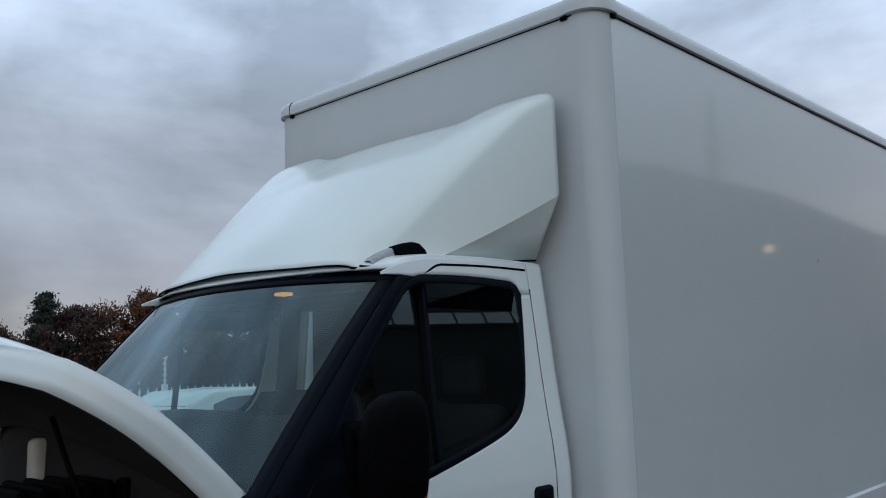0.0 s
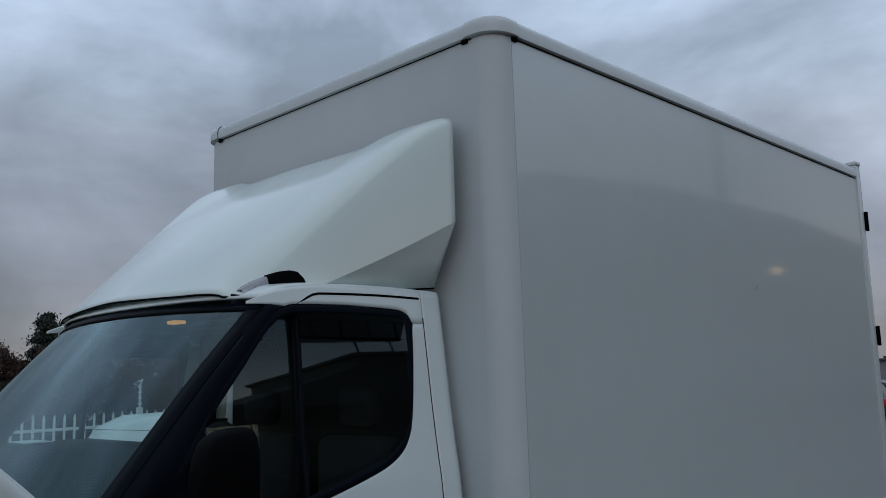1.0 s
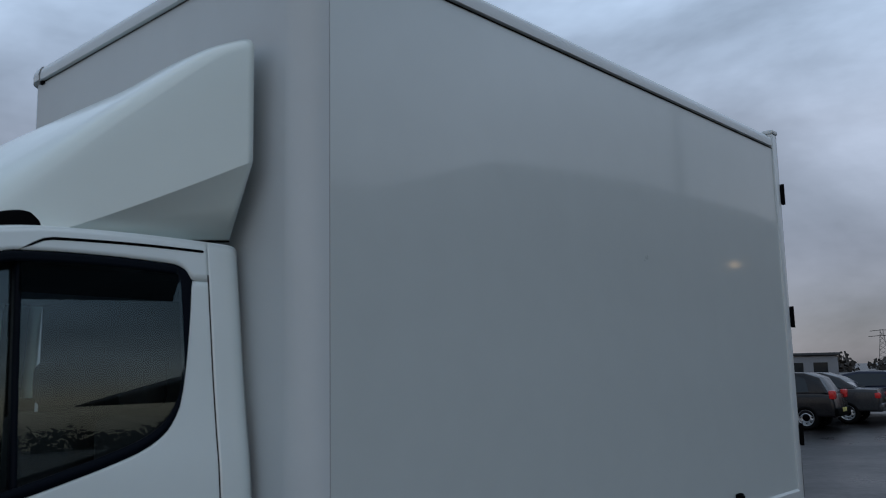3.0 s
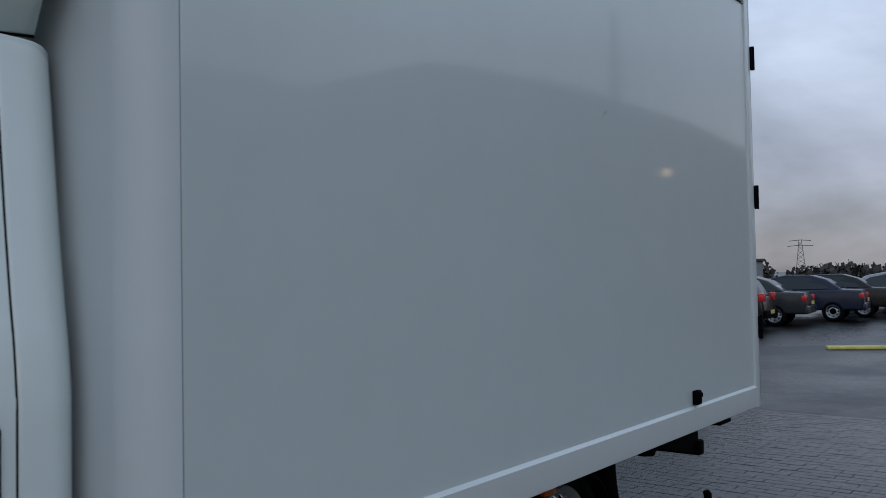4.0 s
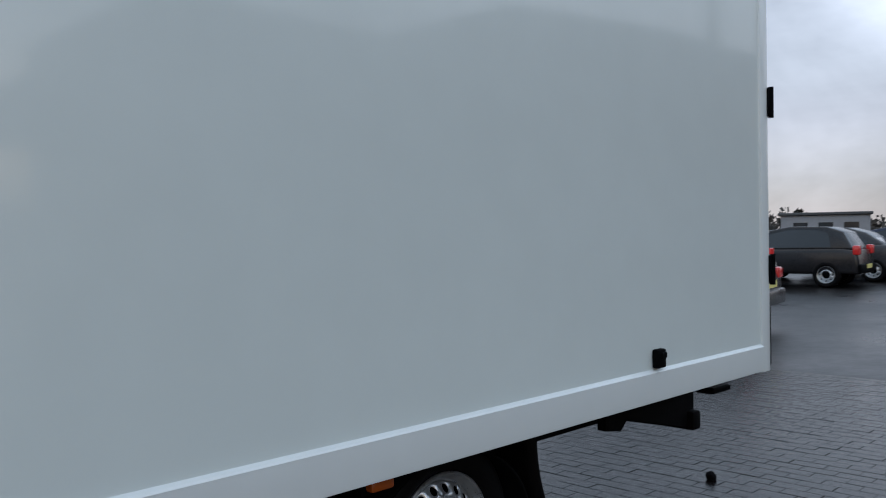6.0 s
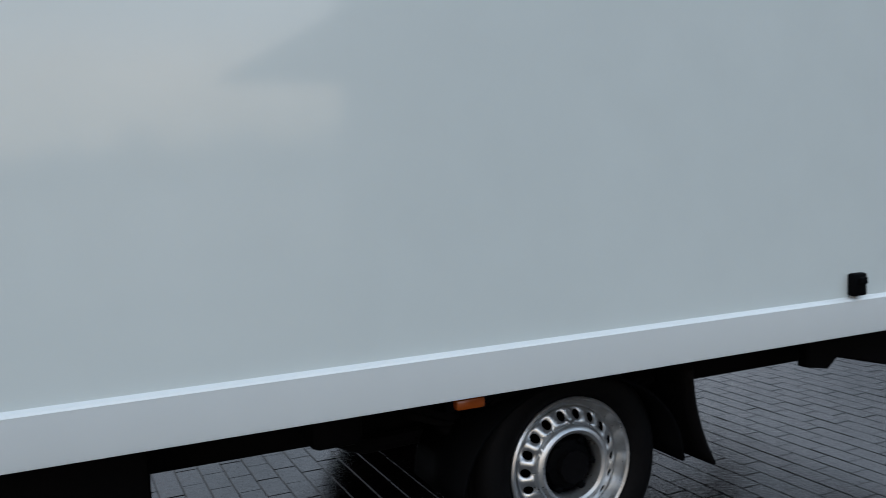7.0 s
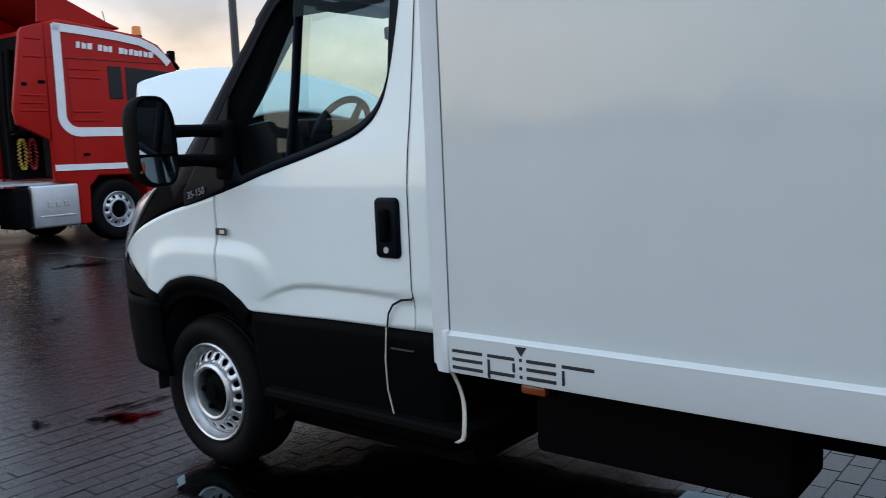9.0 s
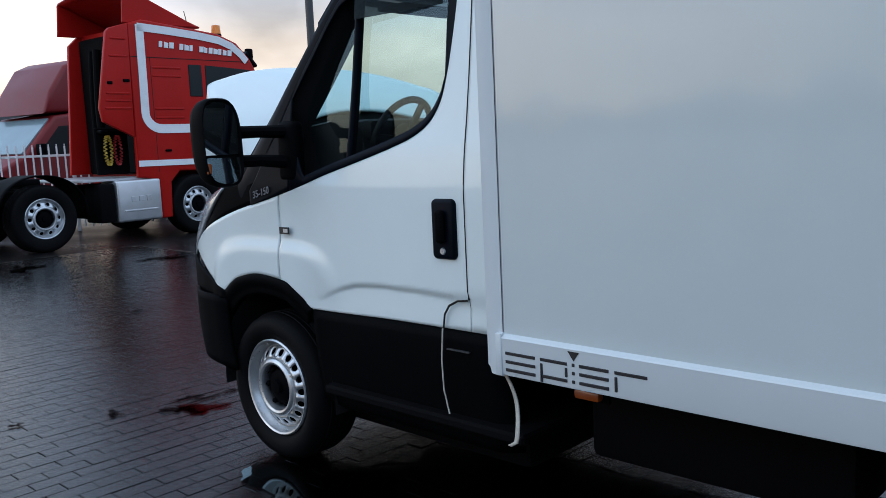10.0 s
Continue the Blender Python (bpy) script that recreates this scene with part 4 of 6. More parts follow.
thick(part("hinge_seal", bm, M_GAP, hood, "dark sheet added to black out the space under the bonnet", 60), 0.006)
part("bonnet_stay", tube(bmesh.new(), [(-1.85, 0.5, 1.1), (-2.0, 0.6, 1.62)], 0.008, 6), M_CHASSIS, hood)

# roof deflector
dl_c = curve([(0.0, 0.0), (0.15, 0.18), (0.31, 0.355), (0.64, 0.705), (0.89, 0.94), (1.0, 1.0)])


def defl_section(s):
    x = -0.985 + 0.930 * s
    p0 = Vector((x, 0.45 - 0.125 * s ** 0.6, 2.088 + 0.072 * s))
    p1 = Vector((x, 0.45 - 0.268 * s ** 0.8, 2.090 - 0.020 * s + 0.33 * max(0, (s - 0.22) / 0.78) ** 1.15 + 0.03 * s))
    z2 = 2.108 + 0.788 * dl_c(s)
    p2 = Vector((x, 0.47 - 0.288 * s ** 0.8, z2))
    pts = [p0, p0.lerp(p1, 0.5), p1]
    rad = 0.11 - 0.05 * s
    a = p2 + (p1 - p2) * min(1, rad / max(0.02, (p1 - p2).length)) * 0.9
    b = p2 + Vector((0, rad * 1.9, 0.0))
    for k in range(1, 5):
        pts.append(p1.lerp(a, k / 4))
    for k in range(1, 8):
        t = k / 7
        pts.append(a * (1 - t) ** 2 + p2 * 2 * t * (1 - t) + b * t * t)
    c = Vector((x, W / 2, z2 + 0.015))
    for k in range(1, 10):
        t = k / 9
        q = b.lerp(c, t)
        dip = min(1, max(0, (q.y - 0.48) / 0.16)) * max(0, (s - 0.55) / 0.45)
        q.z -= 0.045 * dip
        pts.append(q)
    # the front edge follows the bowed windscreen
    for q in pts[3:]:
        m = (q.y - 0.29) / (W - 0.58)
        q.x -= 0.155 * (1 - s) ** 1.2 * max(0.0, max(0.0, 4 * m * (1 - m)) ** 0.8 - 0.38)
    return pts


secs = [defl_section((k / 40)) for k in range(41)]
npt = len(secs[0])
bm = bmesh.new()


def dfl(u, v):
    sec = secs[round(u * 40)]
    i = round(v * (2 * npt - 2))
    if i < npt:
        return tuple(sec[i])
    q = sec[2 * npt - 2 - i]
    return (q.x, W - q.y, q.z)


grid(bm, 40, 2 * npt - 2, dfl)
defl = thick(part("roof_deflector", bm, M_DEFL, truck, "white moulded roof air deflector", 24), 0.008)
bm = bmesh.new()
pb = [secs[k][0] for k in range(40, -1, -2)]
pts = [(p.x, p.y - 0.004, p.z) for p in pb]
pts += [(q.x - 0.006, q.y, q.z - 0.003) for q in secs[0][3::2]]
pts += [(x, W - y, z) for x, y, z in pts[::-1]]
part("deflector_seal", tube(bm, pts, 0.004, 6), M_PLASTIC, defl, "black rubber seal under the deflector")


# mirrors
def mirror(s):
    yy = lambda y: y if s == 0 else W - y
    sg = 1 if s == 0 else -1
    cy, cz, hy, hz = -0.197, 1.478, 0.100, 0.183

    def ring(a, k):
        c, d = math.cos(a), math.sin(a)
        y = cy + hy * k * math.copysign(abs(c) ** 0.62, c) - 0.012 * d
        return yy(y), cz + hz * k * math.copysign(abs(d) ** 0.62, d)
    prof = [(-1.405, 0.02), (-1.405, 0.45), (-1.395, 0.72), (-1.375, 0.88), (-1.34, 0.97), (-1.30, 1.0), (-1.272, 1.0), (-1.262, 0.97), (-1.265, 0.92), (-1.285, 0.90), (-1.285, 0.02)]
    bm = grid(bmesh.new(), len(prof) - 1, 48, lambda u, v: (prof[round(u * (len(prof) - 1))][0], *ring(2 * math.pi * v, prof[round(u * (len(prof) - 1))][1])))
    h = part("door_mirror", bm, M_PLASTIC, truck, "large black two-glass door mirror", 50)

    def glass(z0, z1, tilt):
        def f(u, v):
            z = z0 + (z1 - z0) * u
            q = min(1, abs((z - cz) / (hz * 0.91)))
            w = hy * 0.91 * (1 - q ** (2 / 0.62)) ** (0.62 / 2)
            y = cy + w * (2 * v - 1) - 0.012 * (z - cz) / hz
            return (-1.274 + tilt * (z - (z0 + z1) / 2), yy(y), z)
        return grid(bmesh.new(), 14, 10, f)
    part("main_glass", glass(1.430, 1.644, 0.06), M_MIRROR, h, "main mirror glass", 60)
    part("wide_glass", glass(1.312, 1.418, -0.20), M_MIRROR, h, "lower wide-angle mirror glass", 60)
    part("indicator", bx(-1.282, -1.263, min(yy(-0.284), yy(-0.262)), max(yy(-0.284), yy(-0.262)), 1.352, 1.398, 0.008, 2), M_AMBER, h, "amber mirror indicator")
    for z, z2 in ((1.520, 1.515), (1.398, 1.385)):
        part("arm", tube(bmesh.new(), [(-1.33, yy(-0.10), z), (-1.27, yy(0.0), z), (-1.20, yy(0.12), z2)], [0.028, 0.026, 0.03], 10), M_PLASTIC, h, "black mirror arm")
    part("mount", bx(-1.27, -1.14, min(yy(0.085), yy(0.16)), max(yy(0.085), yy(0.16)), 1.30, 1.56, 0.03, 3), M_PLASTIC, h, "black mirror mount on the pillar foot")
    return h


mirrors = (mirror(0), mirror(1))

# cab inside
bm = bmesh.new()
prism(bm, [(-1.50, 0.9), (-0.98, 0.9), (-0.96, 1.28), (-1.00, 1.46), (-1.08, 1.555), (-1.22, 1.540), (-1.44, 1.37)], 0.24, W - 0.24, 0.03, 2)
cbox(bm, -1.10, -0.97, 0.40, 0.84, 1.46, 1.555, 0.03, 2)
cbox(bm, -1.02, -0.93, 0.95, 1.25, 0.85, 1.36, 0.03, 2)
# made-up block on the passenger side, added to cover the bright horizon beyond
cbox(bm, -1.02, -0.80, 1.22, W - 0.26, 1.10, 1.545, 0.04, 2)
dash = part("dashboard", bm, M_INT, cab, "dark dashboard", 40)
part("red_sticker", bx(-0.962, -0.952, 0.62, 0.69, 1.345, 1.36), M_REDLENS, dash, "small red sticker")
part("paper_sheet", bx(-1.24, -1.12, 1.70, 1.92, 1.556, 1.560), M_PAPER, dash, "white paper sheet behind the windscreen")
bm = bmesh.new()
mw = pose(-0.97, 0.60, 1.475, 0, -62, 0)
ring = [mw @ Vector((0.178 * math.cos(a), 0.178 * math.sin(a), 0)) for a in np.linspace(0, 2 * math.pi, 37)]
tube(bm, ring, 0.016, 8, False)
for a in (0.4, math.pi - 0.4, 1.5 * math.pi):
    tube(bm, [mw @ Vector((0, 0, -0.03)), mw @ Vector((0.185 * math.cos(a), 0.185 * math.sin(a), 0))], 0.016, 6)
bmesh.ops.create_uvsphere(bm, u_segments=14, v_segments=8, radius=0.065, matrix=mw @ Matrix.Diagonal((1, 1, 0.5, 1)))
tube(bm, [mw @ Vector((0, 0, -0.02)), mw @ Vector((0.02, 0, -0.24))], 0.035, 8)
part("steering_wheel", bm, M_INT, cab, "dark steering wheel", 50)
for y0, y1 in ((0.32, 0.86), (1.02, 1.80)):
    bm = bx(-0.66, -0.20, y0, y1, 0.92, 1.08, 0.05, 3)
    st = part("seat", bm, M_SEAT, cab, "dark cloth cab seat", 50)
    bm = bx(-0.30, -0.16, y0 + 0.02, y1 - 0.02, 1.05, 1.55, 0.05, 3)
    part("backrest", bm, M_SEAT, st, "", 50)
    part("headrest", bx(-0.27, -0.17, (y0 + y1) / 2 - 0.12, (y0 + y1) / 2 + 0.12, 1.58, 1.76, 0.04, 3), M_SEAT, st, "", 50)
bm = bmesh.new()
grid(bm, 8, 8, lambda u, v: (-0.90 + 0.83 * u, 0.42 + (W - 0.84) * v, 2.055 + 0.05 * math.sin(math.pi * v) - 0.02 * u))
thick(part("headliner", bm, M_LINER, cab, "grey headliner", 60), 0.01)
for y0 in (0.46, 1.22):
    part("sun_visor", bx(-0.95, -0.78, y0, y0 + 0.46, 2.005, 2.025, 0.008, 2), M_LINER, cab, "grey folded sun visor")
part("dome_lamp", bx(-0.85, -0.79, 1.105, 1.175, 2.045, 2.060, 0.006, 2), M_DOME, cab, "lit orange dome lamp")
part("inside_mirror", bx(-1.00, -0.97, 0.98, 1.18, 1.92, 1.98, 0.012, 2), M_PLASTIC, cab)

# the cab is narrower than the box behind it
CAB = Matrix.Translation((0, W / 2, 0)) @ Matrix.Diagonal((1, 0.918, 1, 1)) @ Matrix.Translation((0, -W / 2, 0))
for ob in (cab, hood, *mirrors):
    ob.matrix_basis = CAB
defl.matrix_basis = pose(-0.02, 0, 0.004)


# ground: one sheet to the horizon, dark wet paving
def ground_material(name, pieces):
    m = bpy.data.materials.new(name)
    m.use_nodes = True
    N, L = m.node_tree.nodes, m.node_tree.links
    b = N["Principled BSDF"]
    geo = N.new("ShaderNodeNewGeometry")
    wet, grain, fine = N.new("ShaderNodeTexNoise"), N.new("ShaderNodeTexNoise"), N.new("ShaderNodeTexNoise")
    for n, s, d in ((wet, 0.45, 5), (grain, 7.0, 5), (fine, 130.0, 3)):
        n.inputs["Scale"].default_value, n.inputs["Detail"].default_value = s, d
        L.new(geo.outputs["Position"], n.inputs["Vector"])
    wr = N.new("ShaderNodeMapRange")
    wr.inputs[1].default_value, wr.inputs[2].default_value = 0.40, 0.62
    L.new(wet.outputs[0], wr.inputs[0])
    ro = N.new("ShaderNodeMapRange")
    ro.inputs[3].default_value, ro.inputs[4].default_value = (0.20, 0.09) if pieces else (0.45, 0.30)
    L.new(wr.outputs[0], ro.inputs[0])
    rg = N.new("ShaderNodeMath")
    rg.operation, rg.inputs[1].default_value = "MULTIPLY_ADD", 0.14
    L.new(grain.outputs[0], rg.inputs[0])
    L.new(ro.outputs[0], rg.inputs[2])
    rg2 = N.new("ShaderNodeMath")
    rg2.operation, rg2.inputs[1].default_value = "SUBTRACT", 0.10
    L.new(rg.outputs[0], rg2.inputs[0])
    L.new(rg2.outputs[0], b.inputs["Roughness"])
    b.inputs["Specular IOR Level"].default_value = 0.19
    col = N.new("ShaderNodeValToRGB")
    col.color_ramp.elements[0].color, col.color_ramp.elements[1].color = (0.0018, 0.0016, 0.0018, 1), (0.0075, 0.0065, 0.0068, 1)
    col.color_ramp.elements[0].position, col.color_ramp.elements[1].position = 0.25, 0.8
    src = grain.outputs[0]
    if pieces:
        oi = N.new("ShaderNodeObjectInfo" if pieces == 1 else "ShaderNodeNewGeometry")
        ad = N.new("ShaderNodeMath")
        ad.operation, ad.inputs[1].default_value = "MULTIPLY_ADD", 0.42
        L.new(oi.outputs["Random" if pieces == 1 else "Random Per Island"], ad.inputs[0])
        sb = N.new("ShaderNodeMath")
        sb.operation, sb.inputs[1].default_value = "SUBTRACT", 0.21
        L.new(grain.outputs[0], sb.inputs[0])
        L.new(sb.outputs[0], ad.inputs[2])
        src = ad.outputs[0]
    L.new(src, col.inputs[0])
    L.new(col.outputs[0], b.inputs["Base Color"])
    bp = N.new("ShaderNodeBump")
    bp.inputs["Strength"].default_value, bp.inputs["Distance"].default_value = 0.25, 0.006
    if pieces:
        L.new(fine.outputs[0], bp.inputs["Height"])
    else:
        br = N.new("ShaderNodeTexBrick")
        br.inputs["Scale"].default_value = 1.0
        br.inputs["Brick Width"].default_value, br.inputs["Row Height"].default_value, br.inputs["Mortar Size"].default_value = 0.21, 0.105, 0.006
        br.inputs["Color1"].default_value = br.inputs["Color2"].default_value = (1, 1, 1, 1)
        br.inputs["Mortar"].default_value = (0, 0, 0, 1)
        mp = N.new("ShaderNodeMapping")
        mp.inputs["Rotation"].default_value = (0, 0, radians(90))
        L.new(geo.outputs["Position"], mp.inputs["Vector"])
        L.new(mp.outputs[0], br.inputs["Vector"])
        L.new(br.outputs["Color"], bp.inputs["Height"])
    L.new(bp.outputs[0], b.inputs["Normal"])
    return m


M_GROUND = ground_material("wet_paving_far", 0)
M_PAVER = ground_material("wet_paver", 1)
M_PAVERS = ground_material("wet_pavers", 2)
PX0, PX1, PY0, PY1 = -11.0, 8.6, -2.4, 4.3
bm = bmesh.new()
xs, ys = [-3000, -300, -60, PX0, PX1, 60, 300, 3000], [-3000, -300, -60, PY0, PY1, 60, 300, 3000]
vs = [[bm.verts.new((x, y, -0.012 if (PX0 <= x <= PX1 and PY0 <= y <= PY1) else 0.0)) for y in ys] for x in xs]
for i in range(7):
    for j in range(7):
        if not (xs[i] == PX0 and ys[j] == PY0):
            bm.faces.new((vs[i][j], vs[i + 1][j], vs[i + 1][j + 1], vs[i][j + 1]))
inner = [bm.verts.new((x, y, -0.005)) for x, y in ((PX0, PY0), (PX1, PY0), (PX1, PY1), (PX0, PY1))]
bm.faces.new(inner)
for v in bm.verts:
    if v not in inner:
        v.co.z = 0.0
ground = tagged(link("ground", bm, M_GROUND, smooth=0), "dark wet block paving of a vehicle yard", "ground", kind="structure")


def blob(name, cx, cy, rx, ry, z, material, label, category, seed, wob=0.35):
    rg = random.Random(seed)
    ph = [rg.uniform(0, 6.28) for _ in range(6)]
    bm = bmesh.new()
    c = bm.verts.new((cx, cy, z))
    ring = []
    for k in range(72):
        a = 2 * math.pi * k / 72
        r = 1 + wob * (0.5 * math.sin(2 * a + ph[0]) + 0.4 * math.sin(3 * a + ph[1]) + 0.3 * math.sin(5 * a + ph[2]) + 0.2 * math.sin(9 * a + ph[3]) + 0.15 * math.sin(17 * a + ph[4]))
        ring.append(bm.verts.new((cx + rx * r * math.cos(a), cy + ry * r * math.sin(a), z)))
    for k in range(72):
        bm.faces.new((c, ring[k], ring[(k + 1) % 72]))
    return tagged(link(name, bm, material, smooth=0), label, category, kind="structure")


blob("puddle", 0.05, 0.36, 1.15, 0.72, 0.0062, M_WATER, "broad dark puddle under the truck", "puddle", 31, 0.18)
blob("puddle", -1.02, 0.12, 0.38, 0.26, 0.007, M_WATER, "shallow dark puddle on the paving", "puddle", 3, 0.22)
for bx_, by_, rx_, ry_, m_, sd in ((-2.44, 0.38, 0.075, 0.13, M_STAIN, 21), (-2.52, 0.30, 0.10, 0.06, M_OIL, 22), (-2.69, 0.44, 0.035, 0.07, M_OIL, 23), (-2.60, 0.62, 0.03, 0.14, M_OIL, 24), (-2.76, 0.02, 0.05, 0.04, M_OIL, 25),
                                   (-3.03, -0.41, 0.03, 0.03, M_OIL, 26), (-9.99, 2.19, 0.35, 0.16, M_OIL, 27), (-9.05, 3.70, 0.16, 0.30, M_OIL, 28), (-5.63, 1.59, 0.06, 0.05, M_OIL, 29)):
    blob("spill", bx_, by_, rx_, ry_, 0.0075 + 0.0002 * (sd - 20), m_, "dark red fluid spill on the paving" if m_ == M_STAIN else "dark dried fluid stain on the paving", "spill", sd, 0.8)
bm = bmesh.new()
cbox(bm, 0, 4.5, -0.09, 0.09, 0, 0.07, 0.02, 2)
kb = tagged(link("kerb", bm, M_YELLOW), "low yellow painted kerb on the yard", "kerb", kind="structure")
kb.matrix_basis = pose(16.75, 2.65, 0, 0, 0, -64)
bm = bmesh.new()
bmesh.ops.create_icosphere(bm, subdivisions=2, radius=0.03)
for v in bm.verts:
    v.co *= 1 + 0.3 * noise.noise(v.co * 40)
stn = tagged(link("stone", bm, M_CHASSIS), "small dark stone lying on the paving", "stone")
stn.matrix_basis = pose(4.68, 0.475, 0.02)

# white palisade fence
fence0 = thing("fence_panel", "white steel palisade fence panel", "fence", "white yard fence")
PK = 18
pm = None
for k in range(PK):
    x = 0.12 + k * 0.14
    if pm is None:
        bm = bx(-0.016, 0.016, -0.008, 0.008, 0.08, 1.66, 0.003, 1)
        cbox(bm, -0.009, 0.009, -0.006, 0.006, 1.66, 1.70, 0.003, 1)
        p = part("picket", bm, M_FENCE, fence0)
        pm = p.data
    else:
        p = new("picket", pm)
        p.parent = fence0
    p.location = (x, 0, 0)
for z in (0.25, 1.46):
    part("fence_rail", bx(0.03, 2.60, 0.010, 0.040, z, z + 0.045, 0.004, 1), M_FENCE, fence0)
bm = bx(-0.035, 0.035, -0.035, 0.035, 0, 1.75, 0.006, 1)
part("post", bm, M_FENCE, fence0)
FA = math.atan(0.155)
spots = [pose(0.4 + k * 2.63 * math.cos(FA), 9.0 + (k * 2.63 * math.cos(FA) - 0.6) * 0.155, 0, 0, 0, math.degrees(FA)) for k in range(-10, 13)]
for j in range(1, 6):
    spots[5 - j] = pose(-13.9 - 0.90 * j, 7.5 - 2.47 * j, 0, 0, 0, 70)
LOW = Matrix.Diagonal((1, 1, 0.93, 1))
spots = [m if i < 5 else m @ LOW for i, m in enumerate(spots)]
for m in spots[:9]:
    copy_thing(fence0, m)
bm = tube(bmesh.new(), [(0, 0, 1.72), (0, 0, 2.12), (0.0, -0.05, 2.2)], 0.014, 6)
for k in range(5):
    cbox(bm, -0.022, 0.022, -0.022, 0.022, 1.80 + 0.09 * k, 1.825 + 0.09 * k)
part("arm", bm, M_FENCE, fence0)
fence0.matrix_basis = spots[9]
for m in spots[10:]:
    copy_thing(fence0, m)


# red tractor unit: x along its heading from the drive axle, its right flank at y = 0, the rest at y > 0
def tractor():
    T = thing("tractor_truck", "red tractor truck with white side stripes and orange roof beacons", "truck")
    H = 2.45
    front = [(3.45, 3.52), (3.85, 3.38), (4.12, 3.12), (4.25, 2.9), (4.40, 2.2), (4.50, 1.1), (4.45, 0.45), (3.42, 0.45), (3.36, 0.9), (3.15, 1.10), (2.45, 1.12), (2.27, 0.95), (2.24, 0.33)]
    # the flank reaches back past the cab's rear wall
    cb = part("cab_body", prism(bmesh.new(), [(2.15, 1.05), (2.15, 3.64)] + front + [(2.16, 0.33)], 0.09, H, 0.06, 3), M_RED, T, "red sleeper cab", 40)
    part("cab_flank", prism(bmesh.new(), [(1.64, 1.05), (1.68, 3.58), (1.95, 3.66)] + front + [(2.04, 0.33), (2.02, 1.0)], 0.0, 0.10, 0.035, 3), M_RED, T, "red cab flank", 40)
    fa = bmesh.new()
    grid(fa, 14, 16, lambda u, v: (1.72 + 1.45 * u, 0.14 + (H - 0.28) * v, 3.62 + 0.56 * (1 - u) ** 1.1 + 0.10 * math.sin(math.pi * v) * (1 - u)))
    thick(part("roof_fairing", fa, M_RED, T, "red roof air deflector", 40), 0.03)
    for y0 in (0.12, H - 0.16):
        part("fairing_cheek", prism(bmesh.new(), [(1.66, 3.60), (1.71, 4.16), (1.80, 4.17), (3.15, 3.62)], y0, y0 + 0.04, 0.01, 1), M_RED, T, "red deflector cheek", 40)
    part("side_fairing", prism(bmesh.new(), [(1.10, 1.98), (1.06, 2.2), (1.28, 3.42), (1.34, 3.48), (1.675, 3.58), (1.635, 1.72)], -0.01, 0.07, 0.02, 2), M_RED, T, "red cab side fairing", 40)
    part("side_fairing", prism(bmesh.new(), [(1.70, 1.10), (1.88, 3.45), (2.20, 3.75), (2.20, 1.10)], H - 0.09, H - 0.01, 0.02, 2), M_RED, T, "red cab side fairing", 40)
    # solid black slab in place of the shade between cab and fairings
    part("rear_shade_slab", bx(2.05, 2.14, 0.11, 2.33, 1.1, 3.55, 0.03, 1), M_CHASSIS, T, "black slab standing in for the shade behind the cab")
    for x, y, r in ((1.86, 1.45, 0.07), (1.92, 1.75, 0.05)):
        part("intake_pipe", tube(bmesh.new(), [(x, y, 1.1), (x, y, 2.4), (x + 0.05, y, 3.3)], r, 10), M_CHASSIS, T, "black intake stack behind the cab")
    for z in (2.58, 2.62):
        part("fairing_catch", bx(1.22 if z < 2.6 else 1.50, 1.31 if z < 2.6 else 1.62, -0.03, 0.0, z, z + 0.05, 0.01, 1), M_PLASTIC, T)
    for z in (2.02, 2.17, 2.72, 2.86):
        part("pressing", bx(2.06, 2.62, -0.012, 0.01, z, z + 0.035, 0.012, 2), M_RED, cb)
    for z in (2.18, 2.30, 2.42, 3.02, 3.30):
        part("pressing", bx(1.10 + 0.17 * (z - 1.9), 1.61, -0.022, 0.0, z, z + 0.035, 0.012, 2), M_RED, cb)
    part("panel_gap", bx(1.69, 4.08, -0.004, 0.002, 3.035, 3.047), M_GAP, cb, "dark panel gap")
    part("panel_gap", bx(2.028, 2.036, -0.004, 0.002, 1.12, 3.035), M_GAP, cb, "dark panel gap")
    # stripes
    def band(pts, w):
        st = bmesh.new()
        P = [Vector((a, 0, b)) for a, b in pts]
        L, R = [], []
        for k, p in enumerate(P):
            d = (P[min(k + 1, len(P) - 1)] - P[max(k - 1, 0)]).normalized()
            nn = Vector((-d.z, 0, d.x)) * w / 2
            L.append(st.verts.new(p + nn + Vector((0, -0.012, 0))))
            R.append(st.verts.new(p - nn + Vector((0, -0.012, 0))))
        for k in range(len(P) - 1):
            st.faces.new((L[k], L[k + 1], R[k + 1], R[k]))
        thick(part("stripe", st, M_STRIPE, cb, "white painted stripe", 0), 0.006)
    arc = [(1.86 + 0.30 * (1 - math.cos(a)), 2.12 - 0.27 * math.sin(a)) for a in np.linspace(0, math.pi / 2, 8)]
    band([(1.88, 3.57), (1.87, 2.6)] + arc + [(3.0, 1.85), (4.35, 1.84)], 0.15)
    band([(1.84, 3.53), (2.4, 3.50), (3.0, 3.455), (3.45, 3.40), (3.72, 3.31), (3.92, 3.17), (4.04, 3.05)], 0.13)
    band([(1.66, 1.28), (4.40, 1.25)], 0.10)
    for k in range(15):
        if k in (3, 7):
            continue
        x, z, w = 2.22 + k * 0.1, 3.27 - k * 0.006, 0.062 + 0.012 * (k % 3)
